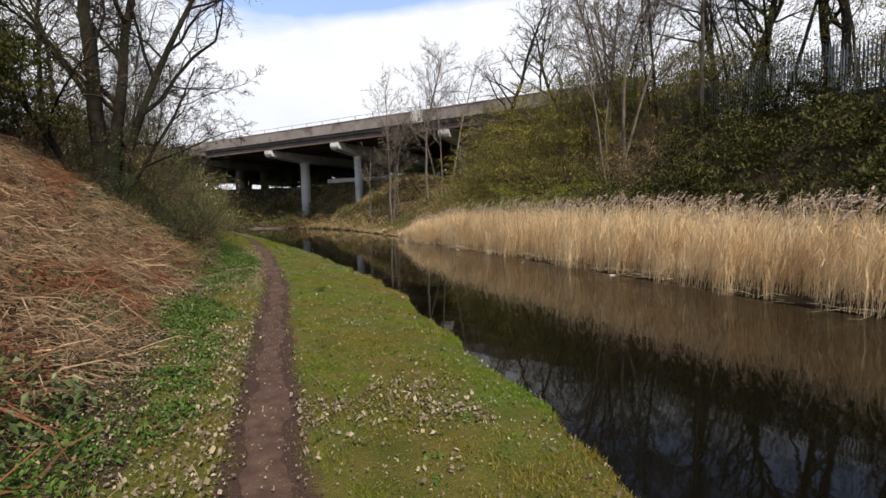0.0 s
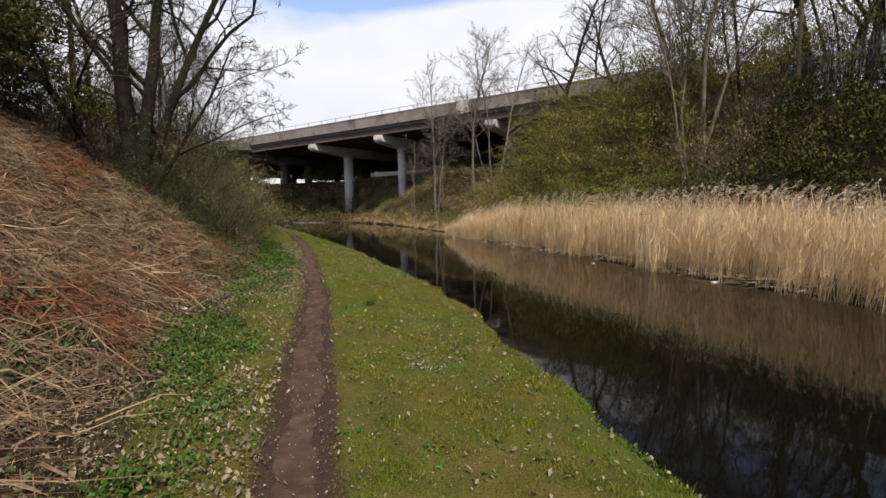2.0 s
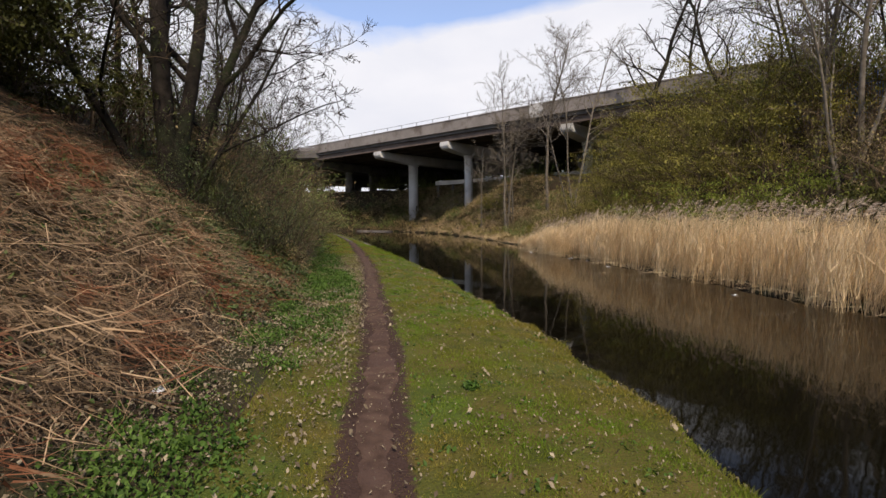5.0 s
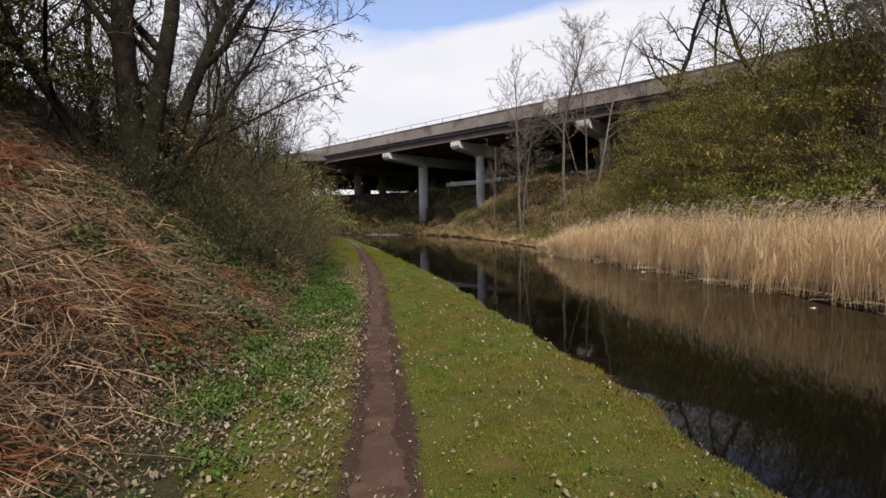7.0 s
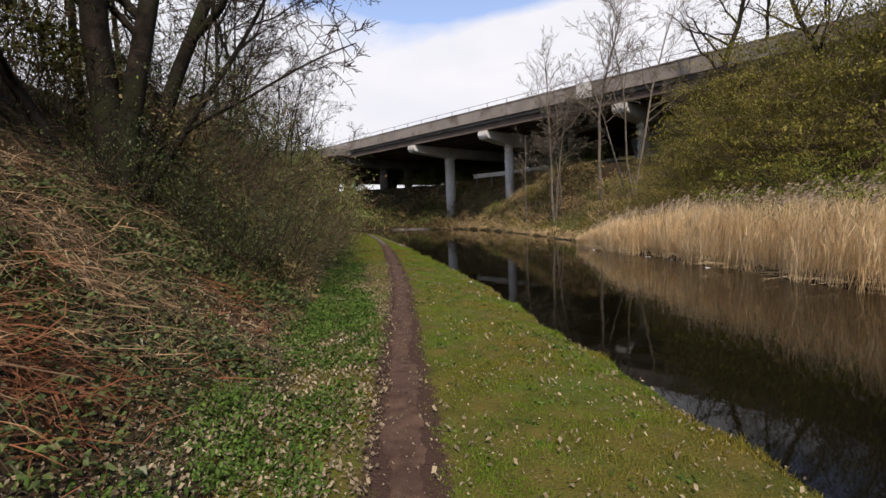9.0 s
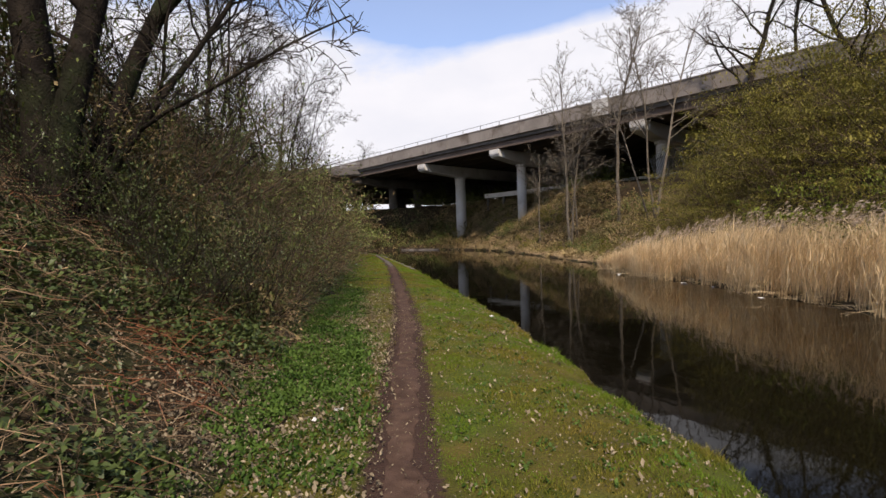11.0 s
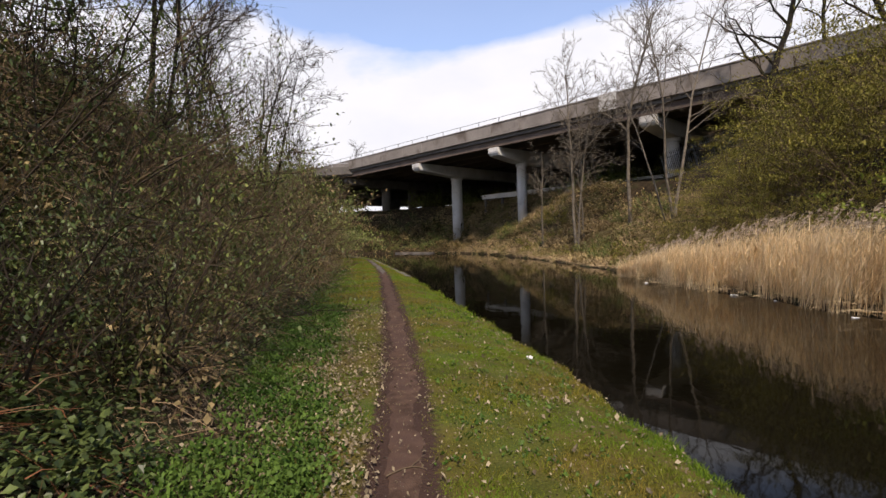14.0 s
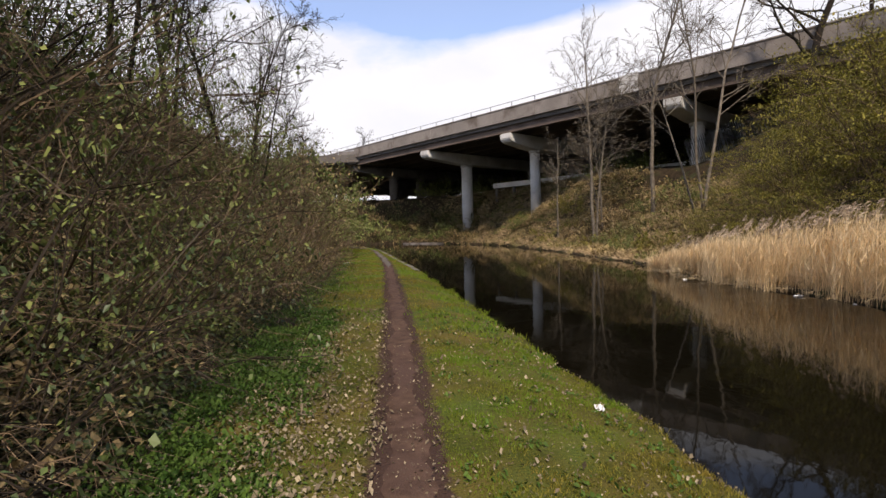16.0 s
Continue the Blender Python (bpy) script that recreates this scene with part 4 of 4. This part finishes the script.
near_rows += [(y, dx, tall, "far_leafy") for y, dx, tall in ((49, -0.3, 3.2), (52, -0.1, 3.6), (55, 0.1, 4.0), (58, 0.3, 4.4), (61, 0.5, 4.8), (64, 0.5, 5.0), (67, 0.4, 5.2), (50, -2.6, 5.0), (54, -2, 5.6), (58, -2, 6),
                                                         (62, -2, 6.4), (66, -2, 6.4), (70, -2, 6.4), (52, -6.5, 5), (60, -6.5, 5.2))]
near_rows += [(13, -7.0, 2.6, "dark"), (10, -7.2, 2.6, "dark"), (7, -7.4, 2.4, "dark"), (4, -7.5, 2.4, "dark"), (15.5, -8.5, 3.2, "dark"), (11.5, -9.5, 3.0, "dark"), (18.5, -9.0, 4.4, "leafy"), (7.5, -9.6, 4.0, "leafy"), (22, -9.5, 4.4, "dark"), (17.5, -7.6, 3.6, "dark"), (20.5, -8.2, 5.0, "leafy"), (12.5, -8.4, 3.2, "dark")]
near_rows += [(36.5, -1.6, 4.2, "brown"), (40, -1.5, 4.6, "brown"), (44, -1.3, 5.0, "twiggy"), (48, -1.2, 5.2, "far_leafy")]
near_rows += [(15.5, -5.6, 2.6, "dark"), (17.5, -6.2, 3.2, "dark"), (13.6, -6.0, 2.5, "dark"), (18.8, -5.6, 2.6, "dark"), (11.6, -6.0, 2.3, "dark"), (9.2, -6.2, 2.2, "dark")]
near_rows = [(y, dx - 1.3 * float(ease((y - 32) / 8)), tall, kind) for y, dx, tall, kind in near_rows]
for y, dx, tall, kind in near_rows:
    plant(kind, float(at(FOOT, y)) + dx, y, tall, 1.0, group="shrubs on the near slope")
# far bank: lower row, middle row, top row, then the low growth towards the bridge
far_rows = [(y, 4.0 + random.uniform(-0.3, 0.3), random.uniform(0.9, 1.1) * np.interp(y, [34, 44], [3.4, 1.9]), "olive") for y in (44, 41.5, 39, 36.5, 34, 31.5, 29, 26.5)]
far_rows += [(24.6, 3.7, 3.9, "bright"), (22.4, 3.7, 3.4, "bright"), (20, 4.0, 2.4, "brown"), (17.8, 4.2, 2.8, "dark")]
far_rows += [(y, 4.2 + random.uniform(-0.3, 0.3), random.uniform(2.9, 3.6), "dark") for y in (15.5, 12.8, 10, 7.2, 4.4, 1.5, -1.5)]
far_rows += [(y, 6.8 + random.uniform(-0.5, 0.5), random.uniform(0.93, 1.07) * np.interp(y, [35, 44.5], [5.4, 2.6]), "olive") for y in (44.5, 42, 39.2, 36.5, 33.8, 31, 28.2, 25.5)]
far_rows += [(22, 7.2, 3.0, "brown"), (19.5, 7.2, 3.0, "brown"), (16.5, 7, 3.2, "dark"), (13.5, 7, 3.4, "dark"), (10.5, 7, 3.6, "dark"), (7.5, 7, 3.6, "dark"), (4.5, 7, 3.6, "dark"), (1.5, 7, 3.6, "dark")]
far_rows += [(y, 9.8 + random.uniform(-0.6, 0.6), random.uniform(0.95, 1.05) * np.interp(y, [32, 36, 44], [6.9, 6.6, 3.8]), "olive") for y in (44, 41, 38, 35, 32, 29)]
far_rows += [(25, 10, 3.4, "brown"), (22, 10, 2.6, "brown"), (19, 10, 2.4, "dark"), (16, 10, 2.6, "dark"), (13, 10, 2.4, "dark"), (10, 10, 2.4, "dark"), (7, 10, 2.8, "dark"), (4, 10, 2.8, "dark")]
far_rows += [(y, random.uniform(1.2, 4.5), random.uniform(0.9, 1.7), random.choice(("far_brown", "far_brown", "far_olive", "far_leafy"))) for y in np.arange(45, 88, 0.9)]
far_rows += [(y, random.uniform(5.0, 8.5), random.uniform(1.2, 2.0), random.choice(("far_brown", "far_brown", "far_leafy"))) for y in np.arange(47, 90, 1.6)]
far_rows += [(y, random.uniform(9.5, 16), random.uniform(2.2, 3.6), random.choice(("far_dark", "far_leafy"))) for y in np.arange(66, 100, 1.8)]
far_rows += [(y, random.uniform(17, 34), random.uniform(3.5, 5.0), "far_dark") for y in np.arange(62, 112, 1.6)]
far_rows += [(y, random.uniform(0.6, 3.6), random.uniform(1.2, 2.4), random.choice(("far_leafy", "far_brown", "far_dark"))) for y in np.arange(84, 103, 0.35)]
far_rows += [(28.5, 13.2, 7.6, "leafy"), (27, 12.0, 6.6, "olive"), (18, 14.5, 5.5, "leafy"), (15, 15.5, 5.0, "olive"), (11, 15, 5.0, "leafy"), (21, 14.5, 5.5, "olive"), (26.5, 13.5, 7.2, "olive"), (23.5, 13.6, 6.6, "leafy"), (40, 25, 9.0, "olive"), (37, 24.5, 9.0, "leafy"), (34, 21, 8.2, "olive"), (43, 19, 6.5, "olive")]
for y, v, tall, kind in far_rows:
    plant(kind, float(at(ER, y)) + v, y, tall, 1.05, group="shrubs on the far bank")


# ---- road viaduct ----
# local x runs along the deck towards the far-bank side, local y inwards across it
viaduct = tagged(new("viaduct"), "long grey concrete road viaduct on round columns", "bridge")
viaduct.matrix_basis = Matrix.LocRotScale((17.6, 59.5, 0), Euler((0, 0, math.atan2(-0.775, 0.632))), None)
Q0, Q1 = -98.0, 26.0
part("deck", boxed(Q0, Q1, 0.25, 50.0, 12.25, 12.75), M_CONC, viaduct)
for k in range(16):
    y0 = 0.5 + 3.1 * k
    part("girder", boxed(Q0, Q1, y0, y0 + 0.55, 11.55, 12.25), M_STEELB, viaduct, "weathered brown edge girder" if k == 0 else "")
panel = bpy.data.meshes.new("parapet_panel")
bmp = bmesh.new()
box(bmp, 0.012, 3.988, 0.0, 0.28, 12.62, 13.92, bevel=0.02)
box(bmp, 0.012, 3.988, -0.06, 0.34, 13.923, 14.05, bevel=0.03)
bmp.to_mesh(panel)
bmp.free()
panel.materials.append(M_PARAPET)
for k in range(31):
    part("parapet_panel", panel, None, viaduct).location = (Q0 + 4.0 * k, 0, 0)
for k in range(31):
    part("parapet_panel", panel, None, viaduct).location = (Q0 + 4.0 * k, 49.8, 0)
part("joint_cover", boxed(-0.85, 0.85, -0.12, -0.062, 12.55, 14.1, bevel=0.02), M_CONCW, viaduct, "pale concrete cover over the deck joint")
rail = part("handrail", boxed(Q0, Q1, 0.1, 0.16, 14.52, 14.58, bevel=0.01), M_RAIL, viaduct)
post = bpy.data.meshes.new("rail_post")
bmp = boxed(-0.04, 0.04, 0.09, 0.17, 14.05, 14.52)
bmp.to_mesh(post)
bmp.free()
post.materials.append(M_RAIL)
for k in range(41):
    part("rail_post", post, None, rail).location = (Q0 + 1 + 3.0 * k, 0, 0)


def crosshead(q, y_end, y_col, y_back):
    """Tapered concrete crosshead beam under the deck, its rounded nose to the outside."""
    bm = bmesh.new()
    outline = [(y_end, 11.5), (y_end, 10.95), (y_end + 0.25, 10.62), (y_end + 0.9, 10.5), (y_col - 1.0, 10.1), (y_back, 10.1), (y_back, 11.5)]
    sides = [[bm.verts.new((q + dx, y, z)) for y, z in outline] for dx in (-0.75, 0.75)]
    bm.faces.new(sides[0][::-1])
    bm.faces.new(sides[1])
    for k in range(len(outline)):
        k2 = (k + 1) % len(outline)
        bm.faces.new((sides[0][k], sides[0][k2], sides[1][k2], sides[1][k]))
    bmesh.ops.recalc_face_normals(bm, faces=bm.faces[:])
    bmesh.ops.bevel(bm, geom=bm.edges[:], offset=0.06, segments=2, affect="EDGES")
    return bm


def column(q, y, foot, r):
    bm = bmesh.new()
    bmesh.ops.create_cone(bm, cap_ends=True, segments=28, radius1=r, radius2=r, depth=10.15 - foot, matrix=Matrix.Translation((q, y, (10.15 + foot) / 2)))
    for f in bm.faces:
        f.smooth = len(f.verts) == 4
    bmesh.ops.create_cone(bm, cap_ends=True, segments=28, radius1=r + 0.12, radius2=r + 0.12, depth=0.3, matrix=Matrix.Translation((q, y, 9.93)))
    return bm


# piers beyond q = -40 take the darker M_CONC: deck shade put into their colour
for q, y_col in ((-27.8, 7.8), (-14.2, 5.3), (3.4, 5.3), (20.5, 5.3), (-45.0, 8.0), (-62.0, 8.0), (-79.0, 8.0)):
    part("crosshead", crosshead(q, 0.35, y_col, 49.0), M_CONCW if q > -40 else M_CONC, viaduct, "pale tapered concrete crosshead" if q > -40 else "concrete crosshead darkened to paint in the deck's shade")
    for y in (y_col, 13.5 if q == -45.0 else 22.0, 36.0):
        wx, wy, _ = viaduct.matrix_basis @ Vector((q, y, 0))
        part("column", column(q, y, min(float(height(wx, wy)), 4.0) - 1.0, 0.74 if q < -20 else 0.56), M_CONCW if q > -40 else M_CONC, viaduct, "round pale concrete column" if q > -40 else "round concrete column darkened to paint in the deck's shade")

bm = boxed(Q1, Q1 + 1.2, 0.3, 49.7, 3.0, 12.7, bevel=0.04)
part("abutment", bm, M_CONC, viaduct)

# second road beyond, joining from the near side
slip = tagged(new("slip_road_bridge"), "grey parapet of a slip road bridge behind the viaduct", "bridge")
slip.matrix_basis = Matrix.LocRotScale((-6.0, 93.0, -0.5), Euler((0, 0, radians(172))), None)
part("deck", boxed(0, 50, -9.0, 0, 12.2, 12.6), M_CONC, slip)
part("parapet", boxed(0, 50, 0.003, 0.3, 12.4, 13.6, bevel=0.03), M_CONC, slip)
slip_rail = part("handrail", boxed(0, 50, 0.1, 0.17, 14.1, 14.18), M_RAIL, slip)
for k in range(17):
    part("rail_post", boxed(0.5 + 3 * k, 0.58 + 3 * k, 0.1, 0.18, 13.6, 14.1), M_RAIL, slip_rail)

# pale road barrier on posts under the deck
barrier = tagged(new("road_barrier"), "long pale concrete road barrier under the viaduct", "barrier")
barrier.matrix_basis = Matrix.LocRotScale((9.5, 85.2, 5.9), Euler((0, 0, math.atan2(-0.775, 0.632))), None)
part("beam", boxed(0, 34, 0, 0.3, 0.95, 1.55, bevel=0.03), M_CONCW, barrier)
for k in range(12):
    part("post", boxed(0.4 + 3 * k, 0.75 + 3 * k, 0.03, 0.27, -2.5, 0.95, bevel=0.02), M_CONC, barrier)

# steel piling under the bridge on the towpath side
piling = tagged(new("sheet_piling"), "rusty ribbed steel sheet piling retaining the bank", "retaining wall")
a, b = Vector((-8.4, 66.0, 0)), Vector((-16.5, 82.0, 0))
for k in range(30):
    p = a.lerp(b, k / 29)
    ob = part("pile", boxed(-0.28, 0.28, -0.1 + 0.16 * (k % 2), 0.1 + 0.16 * (k % 2), 0, 3.0, bevel=0.015), M_PILE, piling)
    ob.matrix_basis = Matrix.LocRotScale((p.x, p.y, -0.2), Euler((0, 0, math.atan2(b.y - a.y, b.x - a.x))), None)


# ---- palisade fence above the far bank ----
pale_me = bpy.data.meshes.new("pale")
bmp = bmesh.new()
pro = [(-0.034, 0.0), (-0.02, -0.018), (0.02, -0.018), (0.034, 0.0)]
rows_ = [[bmp.verts.new((x, y, z)) for x, y in pro] for z in (0.05, 2.15)]
tip = [bmp.verts.new((x * 0.25, y, 2.38)) for x, y in pro]
for lo, hi in ((rows_[0], rows_[1]), (rows_[1], tip)):
    for j in range(3):
        bmp.faces.new((lo[j], lo[j + 1], hi[j + 1], hi[j]))
bmesh.ops.solidify(bmp, geom=bmp.faces[:], thickness=0.004)
bmp.to_mesh(pale_me)
bmp.free()
pale_me.materials.append(M_FENCE)


def palisade(x0, y0, x1, y1, mat, label, sloping=False):
    """A run of palisade fence with posts, two rails and pointed pales."""
    dist = math.hypot(x1 - x0, y1 - y0)
    z0, z1 = float(height(x0, y0)), float(height(x1, y1))
    rise = math.atan2(z1 - z0, dist) if sloping else 0.0
    z = (z0 if sloping else min(z0, z1)) - 0.1
    root = tagged(new("palisade_fence"), label, "fence", "fence above the far bank")
    root.matrix_basis = Matrix.LocRotScale((x0, y0, z), Euler((0, -rise, math.atan2(y1 - y0, x1 - x0))), None)
    me = pale_me
    if mat is not M_FENCE:
        me = pale_me.copy()
        me.materials[0] = mat
    for zz in (0.45, 1.85):
        part("rail", boxed(0, dist, 0.003, 0.05, zz, zz + 0.05), mat, root)
    for k in range(int(dist / 2.75) + 1):
        part("post", boxed(2.75 * k - 0.05, 2.75 * k + 0.05, 0.055, 0.155, -0.4, 2.2), mat, root)
    for k in range(int(dist / 0.155)):
        part("pale", me, None, root).location = (0.08 + 0.155 * k, 0, 0)


palisade(23.2, 26.0, 22.6, 14.6, M_FENCE, "grey galvanised steel palisade fence above the bank")
palisade(22.6, 14.6, 22.2, 2.0, M_FENCE, "grey galvanised steel palisade fence above the bank")
palisade(24.0, 33.5, 23.2, 26.0, M_BLUE, "blue painted steel palisade fence above the bank")
palisade(22.4, 58.6, 27.6, 52.2, M_DULL, "dull grey steel palisade fence climbing beside the viaduct", True)

# ---- stones and litter ----
random.seed(9)
stone_me = []
for k in range(4):
    bm = bmesh.new()
    box(bm, -0.4, 0.4, -0.12, 0.12, -0.2, 0.04, bevel=0.03)
    for v in bm.verts:
        v.co += Vector((random.gauss(0, 0.012), random.gauss(0, 0.012), random.gauss(0, 0.01)))
    me = bpy.data.meshes.new("coping_stone")
    bm.to_mesh(me)
    bm.free()
    me.materials.append(M_STONE)
    stone_me.append(me)
far_stone = stone_me[0].copy()
far_stone.materials[0] = M_PARAPET
coping = tagged(new("canal_coping"), "weathered stone coping along the canal edge", "kerb", kind="structure")
y = 38.0
k = 0
while y < 76:
    x = float(at(EL, y)) - 0.2
    x2 = float(at(EL, y + 0.8)) - 0.2
    ob = part("coping_stone", stone_me[k % 4], None, coping)
    ob.matrix_basis = Matrix.LocRotScale(((x + x2) / 2, y + 0.41, -0.1 + random.uniform(-0.02, 0.01)), Euler((0, 0, math.atan2(0.8, x2 - x))), None)
    y += 0.84
    k += 1

far_coping = tagged(new("far_coping"), "pale stone coping at the water's edge under the viaduct", "kerb", kind="structure")
for k in range(7):
    y = 87.0 + 0.8 * k
    x, x2 = float(at(ER, y)) + 0.05, float(at(ER, y + 0.8)) + 0.05
    ob = part("coping_stone", far_stone, None, far_coping)
    ob.matrix_basis = Matrix.LocRotScale(((x + x2) / 2, y + 0.4, -0.34), Euler((0, 0, math.atan2(0.8, x2 - x))), (1.4, 1.0, 1.0))


def scrap(name, x, y, size, label, category, z=None, seed=1):
    """Crumpled sheet of litter."""
    rnd = random.Random(seed)
    bm = bmesh.new()
    bmesh.ops.create_grid(bm, x_segments=6, y_segments=6, size=size)
    for v in bm.verts:
        v.co.z = abs(rnd.gauss(0, size * 0.22))
        v.co.x *= rnd.uniform(0.8, 1.1)
        v.co.y *= 0.65
    bmesh.ops.solidify(bm, geom=bm.faces[:], thickness=0.003)
    me = bpy.data.meshes.new(name)
    bm.to_mesh(me)
    bm.free()
    me.materials.append(M_WHITE)
    ob = tagged(new(name, me), label, category)
    ob.matrix_basis = pose(x, y, (float(height(x, y)) + 0.012) if z is None else z, 0, 0, rnd.uniform(0, 180))


scrap("paper_scrap", 1.49, 21.67, 0.06, "crumpled white paper lying on the grass", "litter", seed=1)
scrap("paper_scrap", -3.65, 41.0, 0.13, "crumpled white paper at the foot of the slope", "litter", seed=2)
scrap("paper_scrap", -1.74, 10.16, 0.07, "torn white paper among dead leaves", "litter", seed=3)
scrap("paper_scrap", -0.755, 16.2, 0.035, "small white paper scrap beside the path", "litter", seed=4)
scrap("paper_scrap", -0.60, 16.45, 0.04, "small white paper scrap beside the path", "litter", seed=5)
for k, (x, y, sz) in enumerate(((10.25, 29.0, 0.06), (10.0, 30.5, 0.1), (9.9, 26.0, 0.07), (10.1, 13.0, 0.08), (9.4, 35.2, 0.07), (9.6, 18.0, 0.06))):
    scrap("floating_litter", x, y, sz, "white plastic litter floating at the reed edge", "litter", -0.495, 20 + k)

# fallen twig across the path, curved, with a fork
rnd = random.Random(3)
vs, fs = [], []
pts = [Vector((-0.17 + 0.26 * f, 18.42 + 0.10 * math.sin(f * 2.6), 0)) for f in (0, 0.2, 0.4, 0.6, 0.8, 1.0)]
for p in pts:
    p.z = float(height(p.x, p.y)) + 0.024
tube(vs, fs, pts, [0.006, 0.006, 0.005, 0.005, 0.004, 0.003], 5)
tube(vs, fs, [pts[3], pts[3] + Vector((0.05, 0.06, 0.02)), pts[3] + Vector((0.11, 0.08, 0.01))], [0.004, 0.003, 0.002], 4)
tagged(new("fallen_twig", smooth(mesh_of("fallen_twig", vs, fs, M_TWIG))), "thin curved brown twig lying across the path", "twig")
